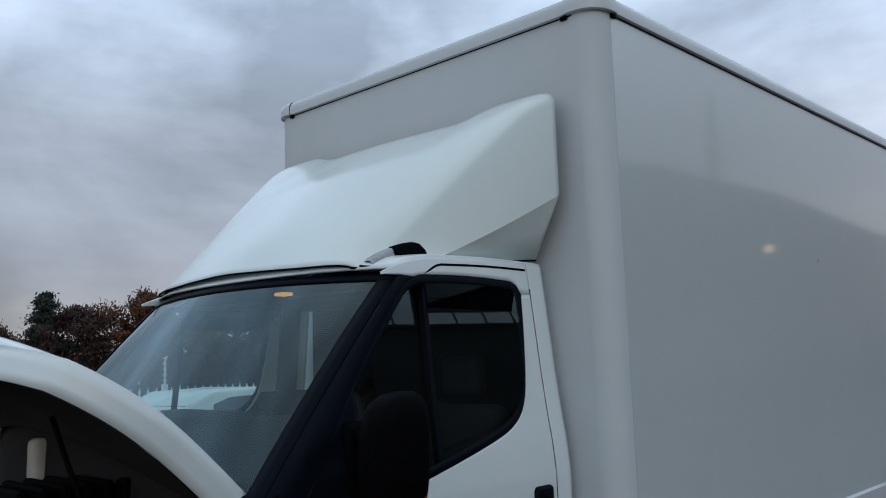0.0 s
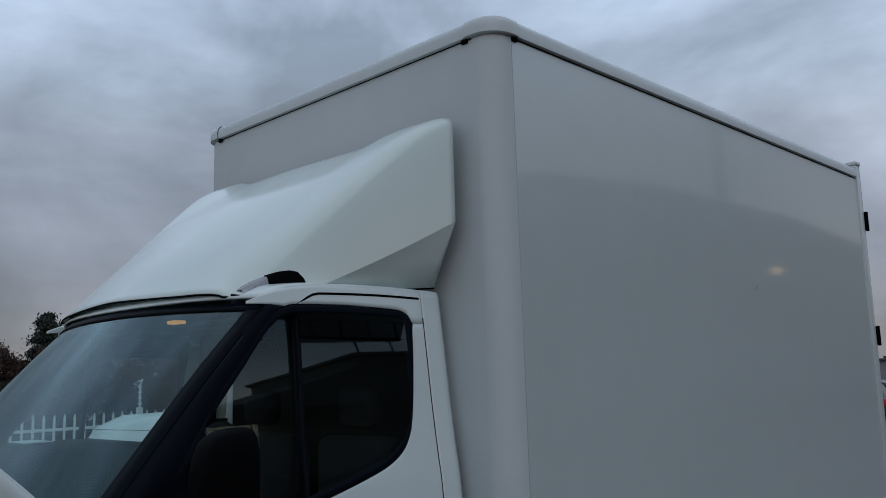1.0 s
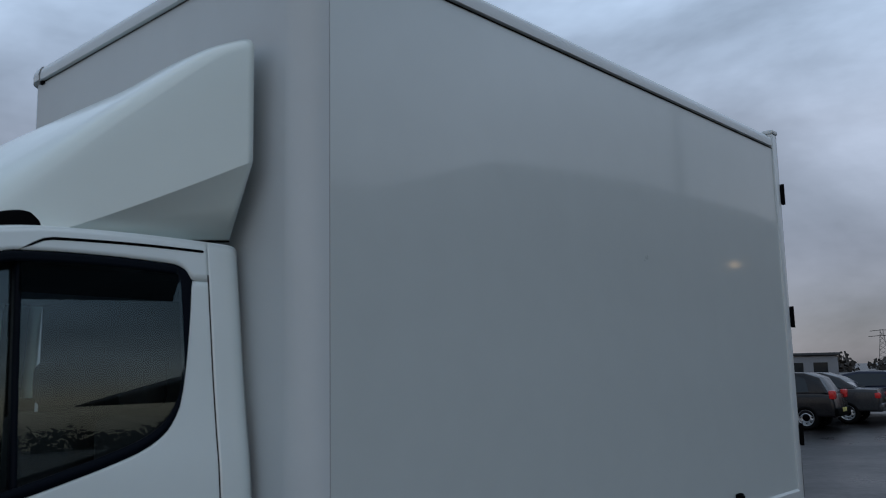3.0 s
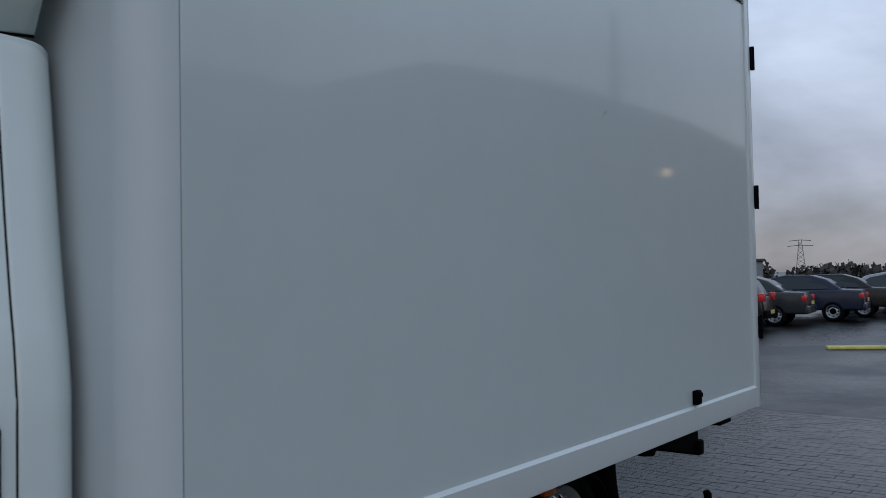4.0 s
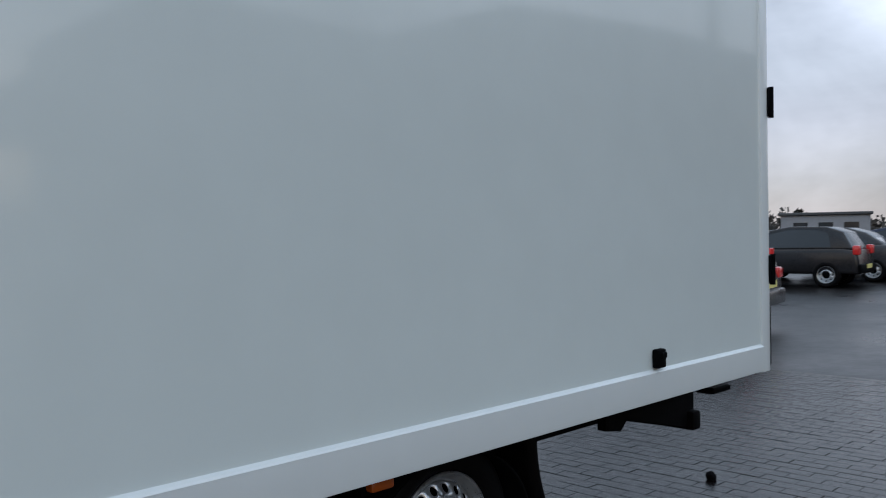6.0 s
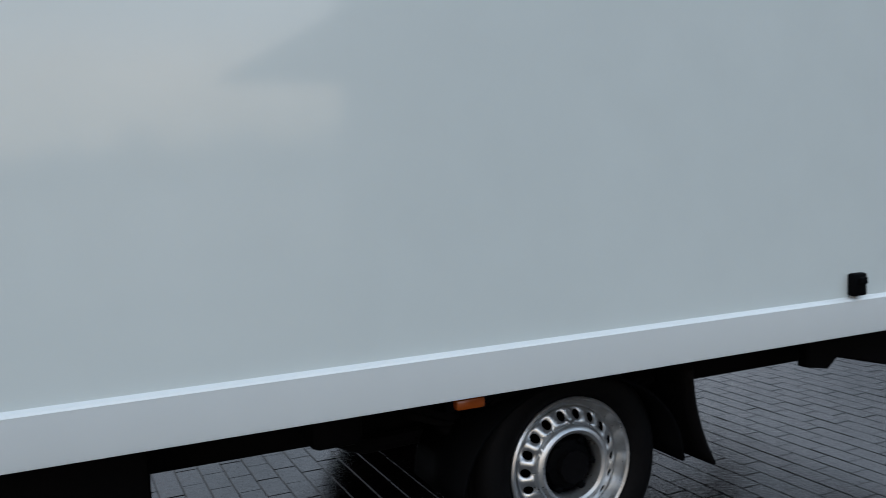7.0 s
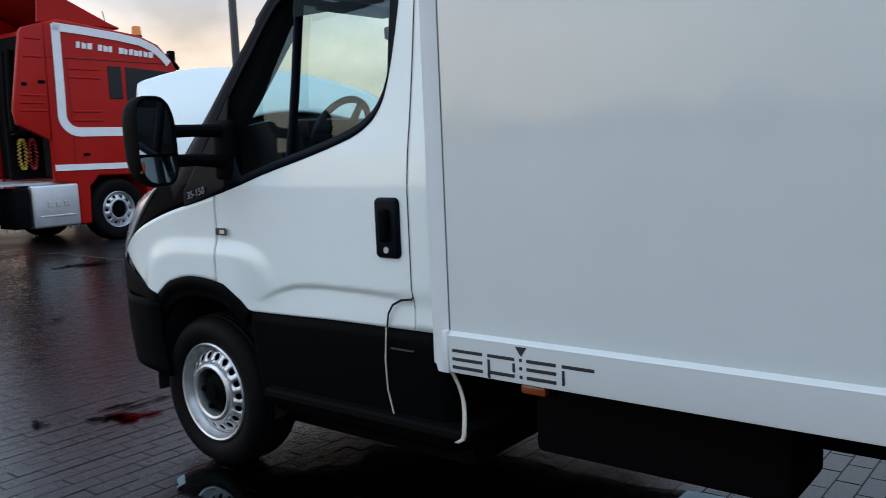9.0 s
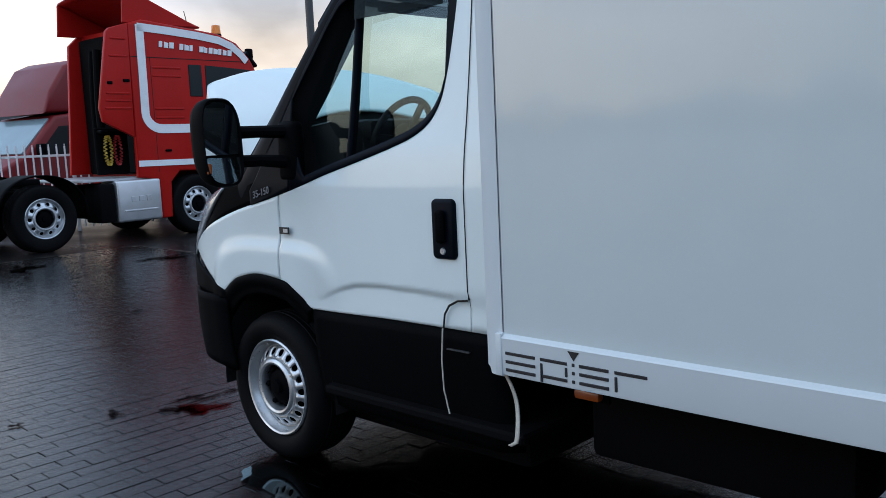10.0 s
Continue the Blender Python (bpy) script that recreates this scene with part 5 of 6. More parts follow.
        part("name_bar", prism(bmesh.new(), [(x, z - 0.05), (x + w, z - 0.05), (x + w + 0.012, z + 0.05 - 0.02 * (k % 2)), (x + 0.012, z + 0.05)], -0.016, -0.004), M_STRIPE, cb, "white roof lettering drawn as a bar")
    part("cab_window", bx(2.77, 3.04, -0.012, 0.02, 2.40, 2.95, 0.01, 1), M_CABGLASS, cb, "dark sleeper window")
    part("door_window", prism(bmesh.new(), [(3.11, 2.38), (3.12, 2.95), (4.10, 2.90), (4.26, 2.45)], -0.012, 0.02, 0.008, 1), M_CABGLASS, cb, "dark door window")
    part("windscreen", prism(bmesh.new(), [(4.24, 2.95), (4.41, 2.2), (4.44, 2.2), (4.27, 2.95)], 0.1, H - 0.1, 0.0), M_CARGLASS, cb, "dark windscreen")
    part("sun_visor", prism(bmesh.new(), [(4.06, 3.2), (4.30, 2.96), (4.32, 3.0), (4.10, 3.25)], 0.02, H - 0.02, 0.01, 1), M_BLACK, cb, "dark sun visor")
    part("door_handle", bx(2.18, 2.30, -0.03, 0.0, 1.46, 1.50, 0.01, 1), M_PLASTIC, cb)
    for y in (0.25,):
        bm = lathe(bmesh.new(), [(0.001, 0.20), (0.075, 0.18), (0.09, 0.02), (0.001, 0.02)], 16)
        bc = part("beacon", bm, M_AMBER2, T, "orange roof beacon")
        bc.matrix_basis = pose(3.60, y, 3.52, 90, 0, 0)
        part("beacon_foot", lathe(bmesh.new(), [(0.001, 0.03), (0.09, 0.03), (0.10, 0.0), (0.001, 0.0)], 16), M_PLASTIC, bc)
    part("side_mirror", bx(4.40, 4.58, -0.30, -0.06, 2.35, 2.85, 0.04, 2), M_PLASTIC, T, "black mirror housing")
    part("side_mirror", bx(4.10, 4.24, 0.02, 0.12, 3.10, 3.30, 0.03, 2), M_PLASTIC, T, "black kerb mirror housing")
    part("aerial", tube(bmesh.new(), [(3.20, 0.5, 3.60), (3.12, 0.5, 3.95)], 0.008, 5), M_PLASTIC, T)
    # chassis, tank, fender
    fr = part("frame", bx(-1.4, 2.4, 0.8, 1.65, 0.72, 0.95, 0.02, 1), M_CHASSIS, T, "black tractor frame")
    tk = part("tool_box", bx(1.22, 2.03, -0.02, 0.5, 0.33, 1.02, 0.04, 3), M_ROUGHALU, T, "aluminium side box")
    part("box_line", bx(1.32, 1.94, -0.032, -0.015, 0.50, 0.53, 0.006, 1), M_ROUGHALU, tk)
    mb = bmesh.new()
    for k in range(3):
        cbox(mb, 1.46 + 0.14 * k, 1.55 + 0.14 * k, -0.03, -0.015, 0.66, 0.75, 0.004, 1)
    part("embossed_bars", mb, M_ROUGHALU, tk, "embossed bars on the box")
    part("catwalk", bx(0.70, 2.0, 0.1, 2.3, 1.02, 1.06, 0.005, 1), M_ROUGHALU, T, "chequered metal catwalk")
    part("ladder_box", bx(0.92, 1.19, 0.0, 0.5, 0.35, 0.98, 0.03, 2), M_CHASSIS, T, "black frame box")
    for yw in (0.0, H - 0.62):
        bm = bmesh.new()
        grid(bm, 24, 6, lambda u, v: (0.70 * math.cos(math.pi * (1.02 * u)), yw - 0.02 + 0.64 * v, 0.50 + 0.68 * math.sin(math.pi * 1.02 * u) ** 0.8 if math.sin(math.pi * 1.02 * u) > 0 else 0.45))
        thick(part("drive_fender", bm, M_PLASTIC, T, "black rear wheel fender", 50), 0.02)
    part("fifth_wheel", bx(-0.5, 0.4, 0.85, 1.6, 1.0, 1.12, 0.04, 2), M_CHASSIS, T)
    # hoses
    for x, r, m in ((1.30, 0.040, M_YCOIL), (1.47, 0.036, M_RCOIL)):
        # a coil that hangs down and comes up again
        pts = []
        for i in range(120):
            q = i / 119 * 2 * math.pi
            pts.append((x + 0.055 * math.sin(q) + 0.45 * r * math.cos(i * 1.3), 0.28 + r * math.sin(i * 1.3), 1.52 + 0.24 * math.cos(q)))
        part("air_hose", tube(bmesh.new(), pts, 0.011, 5), m, T, "coiled air hose")
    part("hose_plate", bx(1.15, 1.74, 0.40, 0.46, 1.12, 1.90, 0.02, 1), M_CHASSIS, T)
    part("hose_rack", bx(1.18, 1.60, 0.24, 0.42, 1.80, 1.86, 0.02, 1), M_PLASTIC, T)
    for x, y, rot in ((0, 0.0, 0), (2.765, 0.0, 0), (0, H, 180), (2.765, H, 180)):
        wheel("wheel", "truck wheel with silver rim", "", pose(x, y, 0.52, 0, 0, rot), R=0.52, rr=0.31, width=0.31, holes=10, parent=T)
    return T


tr = tractor()
tr.matrix_basis = pose(-11.6, 3.163, 0, 0, 0, 94.4)


# panel van with a roof spoiler, dark red
def van():
    V = thing("delivery_van", "dark red box van with a roof spoiler", "van")
    bd = part("cab_body", prism(bmesh.new(), [(0, 0.5), (0, 1.15), (0.75, 1.5), (1.55, 2.35), (2.3, 2.45), (2.3, 0.5)], 0, 2.0, 0.09, 3), M_REDDARK, V, "dark red van cab", 40)
    part("windscreen", prism(bmesh.new(), [(0.80, 1.52), (1.50, 2.26), (1.47, 2.30), (0.76, 1.56)], 0.12, 1.88), M_VANGLASS, bd, "van windscreen with a pale reflection put into its colour")
    for y0 in (-0.006, 1.99):
        part("side_window", prism(bmesh.new(), [(1.05, 1.50), (1.62, 2.12), (2.1, 2.15), (2.1, 1.45)], y0, y0 + 0.016), M_CARGLASS, bd, "dark side window")
    part("roof_spoiler", prism(bmesh.new(), [(1.35, 2.40), (1.55, 2.9), (1.95, 3.45), (2.3, 3.6), (2.3, 2.45)], 0.05, 1.95, 0.10, 3), M_REDDARK, V, "dark red roof spoiler", 40)
    part("cargo_body", bx(2.32, 6.0, -0.05, 2.05, 0.8, 3.3, 0.05, 2), M_REDDARK, V, "dark red cargo box", 40)
    for x in (0.85, 4.6):
        for y, r in ((0.02, 0), (1.98, 180)):
            wheel("wheel", "van wheel", "", pose(x, y, 0.345, 0, 0, r), parent=V)
    part("mirror", bx(0.98, 1.12, -0.25, -0.05, 1.45, 1.75, 0.03, 2), M_PLASTIC, V)
    return V


vn = van()
vn.matrix_basis = pose(-16.86, 4.24, 0, 0, 0, 103)


def far_truck():
    V = thing("parked_trailer", "dark grey covered trailer behind the fence", "trailer")
    bd = part("trailer_body", bx(0, 10, 0, 2.5, 1.1, 3.45, 0.06, 2), M_DARKBLD, V, "dark grey trailer body")
    for k in range(12):
        part("stake", bx(0.3 + 0.85 * k, 0.38 + 0.85 * k, -0.03, 0.0, 1.15, 3.38, 0.01, 1), M_DARKBLD, bd)
    for x in (6.4, 7.7, 9.0):
        wheel("wheel", "trailer wheel", "", pose(x, 0.1, 0.5, 0, 0, 0), R=0.5, rr=0.29, width=0.3, holes=10, parent=V)
    return V


ft = far_truck()
ft.matrix_basis = pose(-36.5, 1.9, 0, 0, 0, 70.5)


# parked cars: nose to +x, flank at y = 0 side, ground at z = 0
def car(name, label, paint, kind):
    C = thing(name, label, "car", "cars parked in a row")
    Lc, hh = (4.0, 1.47) if kind == "hatch" else (4.6, 1.43)
    Wc = 1.74
    if kind == "hatch":
        low = [(0.0, 0.32), (0.0, 0.62), (0.06, 0.88), (0.35, 0.93), (2.75, 0.92), (3.7, 0.80), (3.98, 0.62), (4.0, 0.32)]
        top = [(0.14, 0.90), (0.38, 1.32), (0.75, 1.45), (1.6, 1.47), (2.2, 1.36), (2.95, 0.90)]
        glass = [(0.62, 0.96), (0.72, 1.30), (0.95, 1.37), (1.6, 1.39), (2.1, 1.28), (2.65, 0.95)]
        wx = (0.72, 3.22)
    else:
        low = [(0.0, 0.34), (0.0, 0.70), (0.08, 0.95), (0.9, 0.98), (3.0, 0.93), (4.2, 0.80), (4.55, 0.62), (4.6, 0.34)]
        top = [(0.55, 0.95), (1.05, 1.28), (1.5, 1.42), (2.2, 1.43), (2.7, 1.34), (3.4, 0.92)]
        glass = [(0.95, 1.0), (1.25, 1.26), (1.6, 1.35), (2.2, 1.36), (2.6, 1.27), (3.05, 0.97)]
        wx = (0.85, 3.65)
    body = prism(bmesh.new(), low, 0, Wc, 0.09, 3)
    m_b = part("body", body, paint, C, "", 45)
    ch = bmesh.new()
    prism(ch, top, 0.10, Wc - 0.10, 0.05, 2)
    for v in ch.verts:
        if v.co.z > 1.15:
            v.co.y = Wc / 2 + (v.co.y - Wc / 2) * 0.82
    part("roof_shell", ch, paint, C, "", 45)
    for s in (0, 1):
        gb = bmesh.new()
        prism(gb, glass, 0, 0.02)
        for v in gb.verts:
            k = max(0, min(1, (v.co.z - 0.93) / 0.3))
            y = 0.093 + (0.04 + 0.10 * k) * k * 0.9 + (v.co.y - 0.01)
            v.co.y = y if s == 0 else Wc - y
        part("side_window", gb, M_CARGLASS, C, "dark side window")
    rgm = bmesh.new()
    (a, b) = (top[0], top[1])
    prism(rgm, [(a[0] - 0.012 + 0.08, a[1] + 0.06), (b[0] - 0.012, b[1] - 0.02), (b[0] + 0.03, b[1] - 0.03), (a[0] + 0.13, a[1] + 0.06)], 0.28, Wc - 0.28)
    part("rear_window", rgm, M_CARGLASS, C, "dark rear window")
    for y0, y1 in ((-0.004, 0.26), (Wc - 0.26, Wc + 0.004)):
        part("tail_light", bx(-0.01, 0.14, y0, y1, 0.70 if kind != "hatch" else 0.78, 0.86 if kind != "hatch" else 1.0, 0.03, 2), M_REDLENS, C, "red tail light")
    part("rear_bumper", bx(-0.06, 0.12, 0.03, Wc - 0.03, 0.34, 0.56, 0.05, 2), paint if kind != "hatch" else M_PLASTIC, C)
    part("plate_bar", bx(-0.065, -0.055, Wc / 2 - 0.26, Wc / 2 + 0.26, 0.60 if kind != "hatch" else 0.45, 0.70 if kind != "hatch" else 0.55), M_YELLOW, C, "plain number plate")
    for x in wx:
        for y, r in ((0.0, 0), (Wc, 180)):
            wheel("wheel", "car wheel with alloy rim", "", pose(x, y, 0.31, 0, 0, r), R=0.31, rr=0.20, width=0.2, holes=8, parent=C)
    return C


def paint(name, c):
    return mat(name, c, 0.28, var=0.05, scale=2, coat=0.1, spec=0.3)


P_BLACK, P_BLUE, P_GREY, P_WHITE, P_SILVER, P_RED = paint("black_car", (0.012, 0.012, 0.014)), paint("navy_car", (0.012, 0.018, 0.04)), paint("grey_car", (0.03, 0.032, 0.036)), \
    paint("white_car", (0.7, 0.72, 0.72)), paint("silver_car", (0.35, 0.37, 0.39)), paint("maroon_car", (0.12, 0.015, 0.015))
kinds = [("hatchback_car", "black hatchback parked in the yard", P_BLACK, "hatch"), ("saloon_car", "dark grey saloon parked in the yard", P_GREY, "saloon"),
         ("saloon_car", "navy blue saloon with pale window trim", P_BLUE, "saloon"), ("hatchback_car", "silver hatchback parked in the yard", P_SILVER, "hatch"),
         ("saloon_car", "black saloon parked in the yard", P_BLACK, "saloon"), ("hatchback_car", "dark red hatchback parked in the yard", P_RED, "hatch")]
made = [car(*k) for k in kinds]
CR = (0, 1, 2, 4, 3, 1, 2, 5, 4, 0, 3, 2)
used = set()
for i, k in enumerate(CR):
    m = pose(22.8 + 2.75 * i, 5.40 - 0.60 * i + (0.3 if i % 2 else 0.0), 0, 0, 0, 97)
    if k in used:
        copy_thing(made[k], m)
    else:
        made[k].matrix_basis = m
        used.add(k)
sc_ = copy_thing(made[3], pose(19.0, 7.9, 0, 0, 0, 172))
wc = car("hatchback_car", "white car parked behind the fence", P_WHITE, "hatch")
wc.matrix_basis = pose(1.75, 6.75, -0.0, 0, 0, 8)
wc2 = copy_thing(made[4], pose(12.6, 3.4, 0, 0, 0, 100))

# low grey building behind the cars
bd = thing("site_building", "low grey flat-roofed building behind the cars", "building", at=pose(46.0, 13.0, 0, 0, 0, 20))
bw = part("wall", bx(0, 8, 0, 4.2, 0, 2.12, 0.02, 1), M_GREYBLD, bd, "grey clad wall")
part("roof", bx(-0.15, 8.15, -0.15, 4.35, 2.12, 2.27, 0.03, 1), M_DARKBLD, bd, "dark flat roof edge")
for k in range(3):
    part("window", bx(-0.02, 0.0, 0.5 + 1.2 * k, 1.2 + 1.2 * k, 0.95, 1.75, 0.004, 1), M_CARGLASS, bw, "dark window")
for k in range(14):
    part("cladding_rib", bx(0.2 + 0.56 * k, 0.25 + 0.56 * k, -0.03, 0.0, 0.05, 2.08), M_GREYBLD, bw)

# warehouse on the other side of the yard
wh = thing("warehouse", "large dark grey warehouse across the yard", "building")
w1 = part("wall", bx(13.05, 30, -34, -23.3, 0, 9.0, 0.03, 1), M_DARKBLD, wh, "dark clad low wing")
w2 = part("wall", bx(30, 85, -42, -23.0, 0, 11.6, 0.03, 1), M_DARKBLD, wh, "dark clad main hall")
part("roof", prism(bmesh.new(), [(29.7, 11.6), (29.7, 11.75), (42, 12.7), (60, 13.0), (85.3, 11.75), (85.3, 11.6)], -42.3, -22.8, 0.02, 1), M_DARKBLD, wh, "shallow hall roof")
part("roof_overhang", prism(bmesh.new(), [(7.6, 5.1), (7.6, 5.2), (13.04, 8.2), (13.04, 5.15)], -34, -23.0), M_DARKBLD, wh, "dark tapered roof overhang")
part("roof", bx(12.9, 30, -34.2, -23.1, 9.0, 9.25), M_DARKBLD, wh, "flat roof edge")
part("roof_mast", tube(bmesh.new(), [(50.5, -23.6, 11.6), (50.5, -23.6, 15.0), (50.5, -23.6, 19.0)], [0.35, 0.30, 0.22], 8), M_POLE, w2, "dark mast on the hall")
for k in range(9):
    part("loading_door", bx(33 + 5.6 * k, 36.4 + 5.6 * k, -23.0, -22.94, 0.1, 4.0, 0.02, 1), M_GREYBLD, w2, "grey loading door")
for k in range(12):
    part("roof_post", tube(bmesh.new(), [(13.2 + 1.5 * k, -23.4, 9.25), (13.2 + 1.5 * k, -23.4, 10.4)], 0.05, 6), M_POLE, w1)
part("roof_rail", tube(bmesh.new(), [(13.2, -23.4, 10.35), (29.7, -23.4, 10.35)], 0.03, 6), M_POLE, w1)

# lamp posts
lp = thing("lamp_post", "tall dark lamp post behind the trucks", "lamp post", at=pose(-14.6, 10.85, 0))
part("pole", tube(bmesh.new(), [(0, 0, 0), (0, 0, 1.2), (0, 0, 10.0)], [0.13, 0.105, 0.075], 14), M_POLE, lp)
part("lamp_head", bx(-0.15, 0.15, -0.5, 0.1, 9.95, 10.1, 0.04, 2), M_POLE, lp)
fl = thing("flood_lamp", "lit warm floodlight on the warehouse wall", "lamp", at=pose(56.0, -22.9, 8.7))
fh = part("lamp_head", bx(-0.35, 0.35, -0.05, 0.30, -0.3, 0.3, 0.05, 2), M_POLE, fl, "dark lamp housing")
part("lens", bx(-0.30, 0.30, 0.30, 0.33, -0.24, 0.24, 0.01, 1), M_LEDGLOW, fh, "glowing warm lens")
part("bracket", bx(-0.05, 0.05, -0.1, 0.0, -0.5, 0.1), M_POLE, fl)
for x, y in ((22, -57), (3, -70)):
    yl = thing("lamp_post", "tall thin yard lamp post", "lamp post", at=pose(x, y, 0))
    part("pole", tube(bmesh.new(), [(0, 0, 0), (0, 0, 9.0)], [0.12, 0.07], 10), M_POLE, yl)
    part("lamp_head", bx(-0.6, 0.6, -0.12, 0.12, 9.0, 9.15, 0.03, 1), M_POLE, yl)

# power pylon in the distance
py = thing("pylon", "distant steel power pylon", "pylon", at=pose(404, 108, 0, 0, 0, 15))
bm = bmesh.new()
for sx, sy in ((-1, -1), (1, -1), (1, 1), (-1, 1)):
    tube(bm, [(sx * 2.2, sy * 2.2, 0), (sx * 0.5, sy * 0.5, 16)], 0.16, 4)
for z in range(1, 14, 2):
    k = 2.2 - 1.7 * z / 16
    for (a, b), (c, d) in zip(((-1, -1), (1, -1), (1, 1), (-1, 1)), ((1, -1), (1, 1), (-1, 1), (-1, -1))):
        tube(bm, [(a * k, b * k, z), (c * (k - 0.2), d * (k - 0.2), z + 2)], 0.09, 4)
part("lattice", bm, M_POLE, py)
for z, w in ((13.0, 5.5), (15.4, 4.6)):
    part("cross_arm", tube(bmesh.new(), [(0, -w, z), (0, 0, z + 0.4), (0, w, z)], 0.18, 4), M_POLE, py)


# trees
def tree(name, label, h, rad, leaf, seed, at, shape="round", n=22000, size=0.05):
    rg = random.Random(seed)
    T = thing(name, label, "tree", at=at)
    bm = bmesh.new()
    tube(bm, [(0, 0, 0), (0.1, 0.05, h * 0.3), (0.05, 0.1, h * 0.6), (0, 0, h * 0.93)], [0.03 * h, 0.023 * h, 0.014 * h, 0.003 * h], 9)
    clumps = []

    def limb(p, q, r0, depth):
        mid = p.lerp(q, 0.5) + Vector((0, 0, 0.08 * (q - p).length))
        tube(bm, [p, mid, q], [r0, r0 * 0.65, r0 * 0.3], 6)
        clumps.append((q, rad * rg.uniform(0.10, 0.24)))
        if depth:
            for _ in range(3):
                b = p.lerp(q, rg.uniform(0.4, 0.95))
                w = (q - p).length * rg.uniform(0.30, 0.55)
                a = rg.uniform(0, 6.28)
                limb(b, b + Vector((math.cos(a) * w, math.sin(a) * w, rg.uniform(-0.1, 0.75) * w)), r0 * 0.45, depth - 1)
    for k in range(22):
        z = h * (0.16 + 0.70 * (k + rg.random()) / 22)
        a = 2.4 * k + rg.uniform(-0.5, 0.5)
        f = z / h
        w = rad * (math.sin(math.pi * min(0.95, 0.15 + 0.80 * (f - 0.15) / 0.78)) if shape == "round" else 1.12 - f) * rg.uniform(0.55, 1.0)
        p = Vector((0.06, 0.06, z))
        limb(p, p + Vector((math.cos(a) * w, math.sin(a) * w, rg.uniform(0.10, 0.55) * w)), 0.009 * h, 1)
    for k in range(5):
        clumps.append((Vector((rg.gauss(0, 0.10) * rad, rg.gauss(0, 0.10) * rad, h * rg.uniform(0.84, 0.97))), rad * rg.uniform(0.08, 0.18)))
    part("trunk", bm, M_BARK, T, "", 60)
    V, F = [], []
    flat = 0.55 if shape == "cone" else 0.8
    for i in range(n):
        q, r = clumps[rg.randrange(len(clumps))]
        c = q + Vector((rg.gauss(0, 0.62), rg.gauss(0, 0.62), rg.gauss(0, 0.62) * flat)) * r
        m = Euler((rg.uniform(0, 6.3), rg.uniform(0, 6.3), rg.uniform(0, 6.3))).to_matrix()
        k = size * rg.uniform(0.6, 1.4)
        b = len(V)
        for dx, dy in ((-1.3, 0.0), (0.1, -0.6), (1.4, 0.1), (-0.1, 0.55)):
            V.append(tuple(c + m @ Vector((dx * k, dy * k, 0.2 * k * dx * dy))))
        F.append((b, b + 1, b + 2, b + 3))
    me = bpy.data.meshes.new("crown")
    me.from_pydata(V, [], F)
    me.materials.append(leaf)
    ob = new("crown", me)
    ob.parent = T
    return T


tree("pine_tree", "dark green pine tree behind the fence", 5.2, 1.45, M_LEAFG, 1, pose(11.3, 35.2, 0), "cone")
tree("brown_tree", "brown-leaved autumn tree behind the fence", 4.5, 1.9, M_LEAFB, 2, pose(12.7, 35.0, 0))
tree("brown_tree", "brown-leaved autumn tree behind the fence", 4.3, 1.7, M_LEAFB, 7, pose(9.3, 36.6, 0))
tree("orange_tree", "orange-brown autumn tree behind the fence", 5.3, 1.8, M_LEAFO, 3, pose(15.1, 33.6, 0))
tree("orange_tree", "orange-brown autumn tree behind the fence", 5.1, 1.9, M_LEAFO, 5, pose(17.3, 32.6, 0))
tree("brown_tree", "brown-leaved autumn tree behind the fence", 5.0, 2.0, M_LEAFB, 6, pose(20.0, 31.5, 0))


# far woods all round: many small clumps of leaves
def woods(name, label, items, seed):
    rg = random.Random(seed)
    V, F = [], []
    for cx, cy, rad, h, n in items:
        for i in range(3 * n):
            a, r = rg.uniform(0, 6.28), rad * math.sqrt(rg.random())
            z = h * rg.random() ** 0.8 * (1 - 0.55 * (r / rad) ** 2) * rg.uniform(0.75, 1.0)
            c = Vector((cx + r * math.cos(a), cy + r * math.sin(a), z))
            m = Euler((rg.uniform(0, 6.3), rg.uniform(0, 6.3), rg.uniform(0, 6.3))).to_matrix()
            s = rad * 0.085 * rg.uniform(0.4, 1.25)
            b = len(V)
            for dx, dy in ((-1, -0.6), (1, -0.5), (0.9, 0.7), (-0.8, 0.5)):
                V.append(tuple(c + m @ Vector((dx * s, dy * s, 0))))
            F.append((b, b + 1, b + 2, b + 3))
    me = bpy.data.meshes.new(name)
    me.from_pydata(V, [], F)
    me.materials.append(M_WOODS)
    return tagged(new(name, me), label, "woods", kind="stuff")


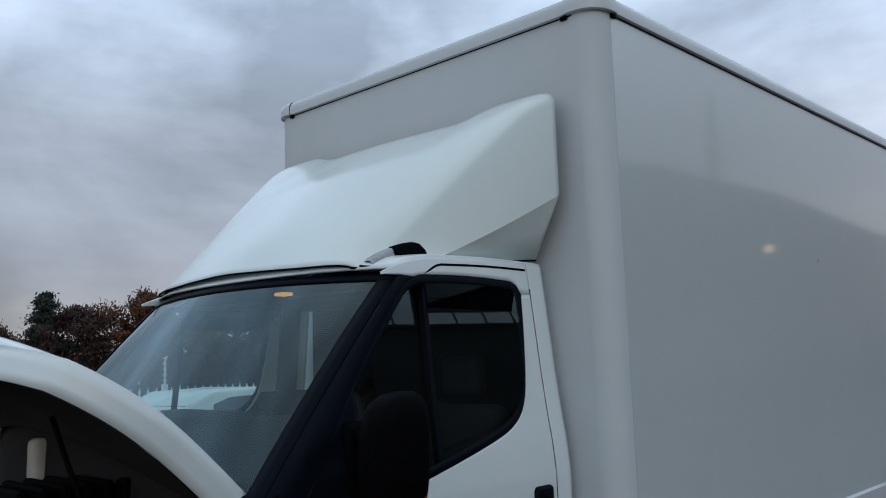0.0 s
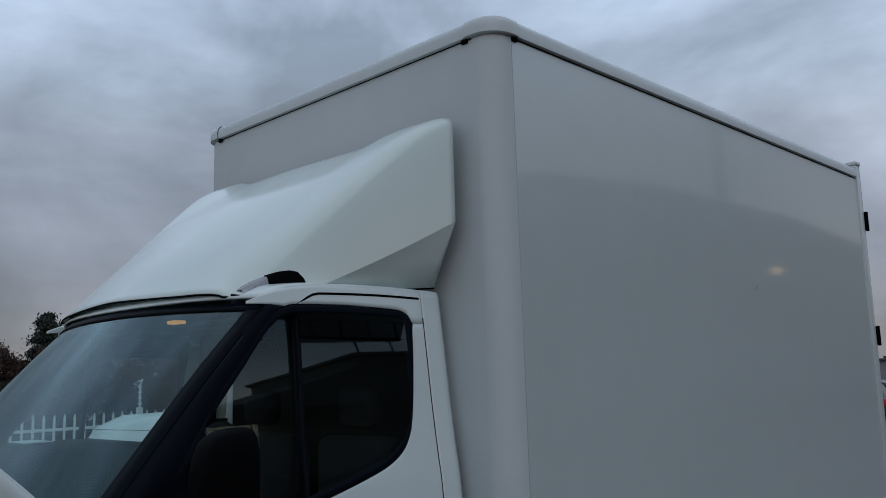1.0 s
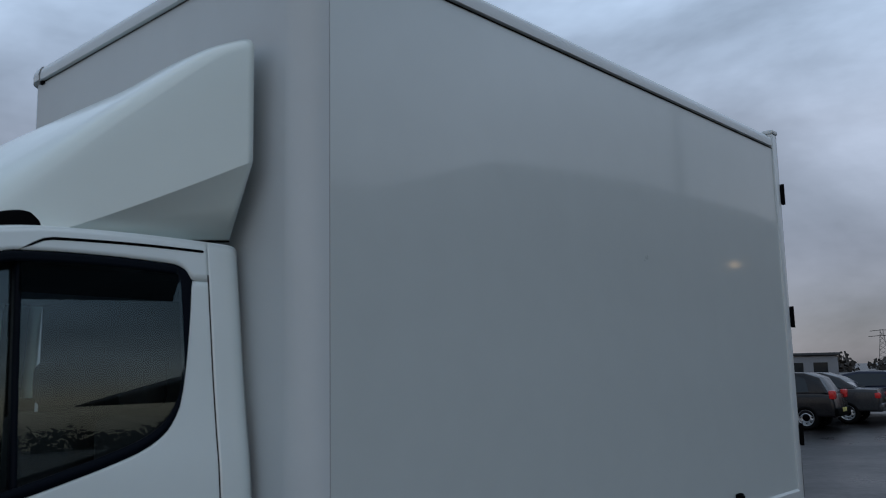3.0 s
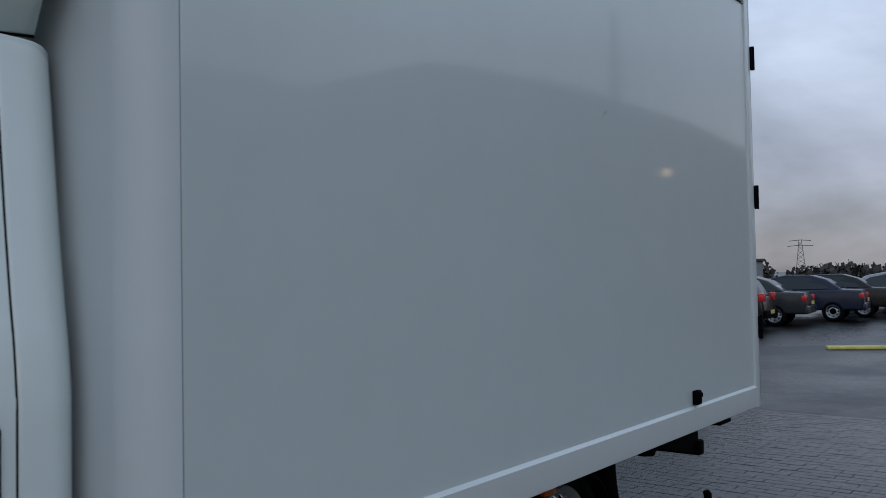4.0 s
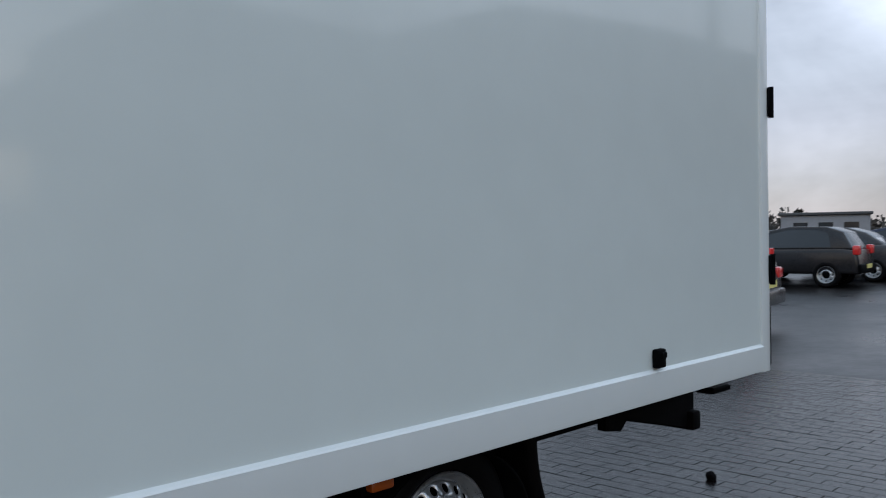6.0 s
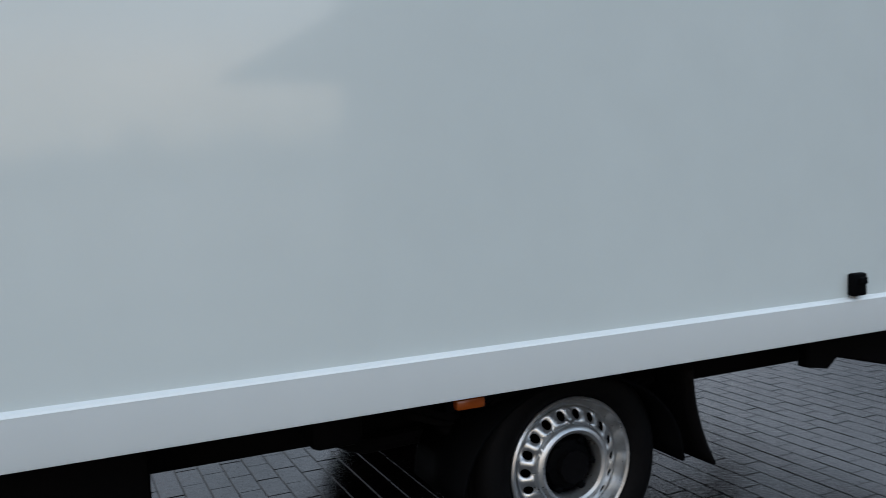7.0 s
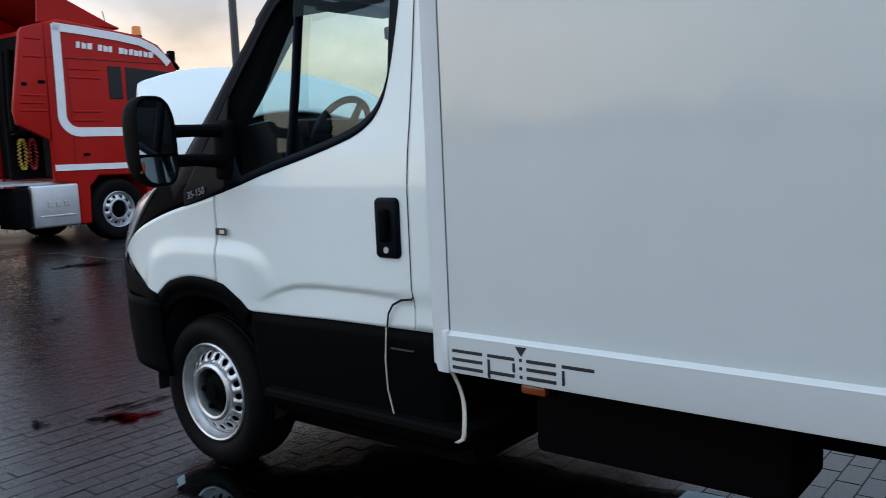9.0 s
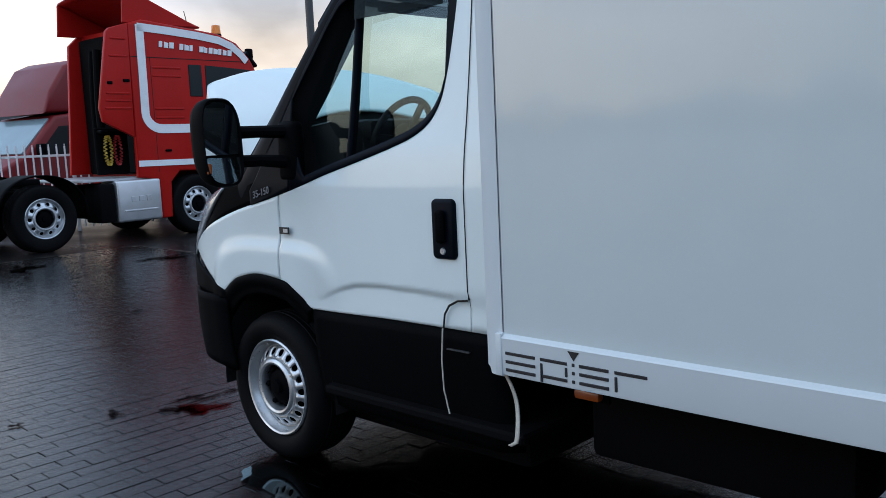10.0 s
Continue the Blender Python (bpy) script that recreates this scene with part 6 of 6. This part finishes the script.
rg = random.Random(12)
ring = []
for k in range(150):
    a = math.radians(k * 2.4 + rg.uniform(-0.8, 0.8))
    d = rg.uniform(165, 215)
    ring.append((d * math.cos(a), d * math.sin(a), rg.uniform(5, 9), rg.uniform(3.2, 7.0) * (2.0 if math.sin(a) < -0.6 else 1.0), 90 if math.sin(a) >= -0.6 else 150))
woods("far_woods", "dark far belt of woods round the yard", ring, 3)
near = [(6 + 3.2 * k + rg.uniform(-1, 1), 41 + rg.uniform(-2, 3) - 0.9 * k, 2.6, rg.uniform(3, 4.6), 240) for k in range(-3, 14)]
woods("hedge", "dark brown hedge behind the fence", near, 5)


# paving blocks in the nearest stretch: long side along y, half bond
bw_, bl_, gap = 0.1, 0.2, 0.0028
pv = bmesh.new()
cbox(pv, -bw_ / 2 + gap / 2, bw_ / 2 - gap / 2, -bl_ / 2 + gap / 2, bl_ / 2 - gap / 2, -0.05, 0.0)
top_edges = [e for e in pv.edges if all(v.co.z > -0.001 for v in e.verts)]
bmesh.ops.bevel(pv, geom=top_edges, offset=0.002, segments=1, affect="EDGES")
pme = bpy.data.meshes.new("paver")
pv.to_mesh(pme)
pv.free()
pme.materials.append(M_PAVER)
base_v = np.array([v.co[:] for v in pme.vertices])
base_f = [tuple(p.vertices) for p in pme.polygons]
rg = random.Random(9)
VV, FF = [], []
count = 0
nx, ny = round((PX1 - PX0) / bw_), round((PY1 - PY0) / bl_)
for i in range(nx):
    x = PX0 + bw_ * (i + 0.5)
    for j in range(ny):
        y = PY0 + bl_ * (j + 0.5 + (0.5 if i % 2 else 0.0)) + rg.uniform(-0.002, 0.002)
        z = 0.0015 * math.sin(x * 2.1) * math.cos(y * 1.7) + rg.uniform(-0.0010, 0.0010)
        tx, ty = rg.uniform(-0.0035, 0.0035), rg.uniform(-0.003, 0.003)
        if -3.0 < x < -1.65 and -1.3 < y < 0.3 and count < 300 and (x + 3.0) * 0.9 > -1.3 - y:
            p = new("paver", pme)
            p.parent = ground
            p.matrix_basis = pose(x, y, z, math.degrees(ty), math.degrees(tx), rg.uniform(-0.5, 0.5))
            count += 1
        else:
            v = base_v.copy()
            v[:, 2] += z + tx * v[:, 0] + ty * v[:, 1]
            v[:, 0] += x
            v[:, 1] += y
            b = len(VV) * len(base_v)
            VV.append(v)
            FF.extend(tuple(b + q for q in f) for f in base_f)
me = bpy.data.meshes.new("pavers")
me.from_pydata(np.concatenate(VV).tolist(), [], FF)
me.materials.append(M_PAVERS)
tagged(new("paving_blocks", me), "dark wet concrete paving blocks in half bond", "paving", kind="stuff")
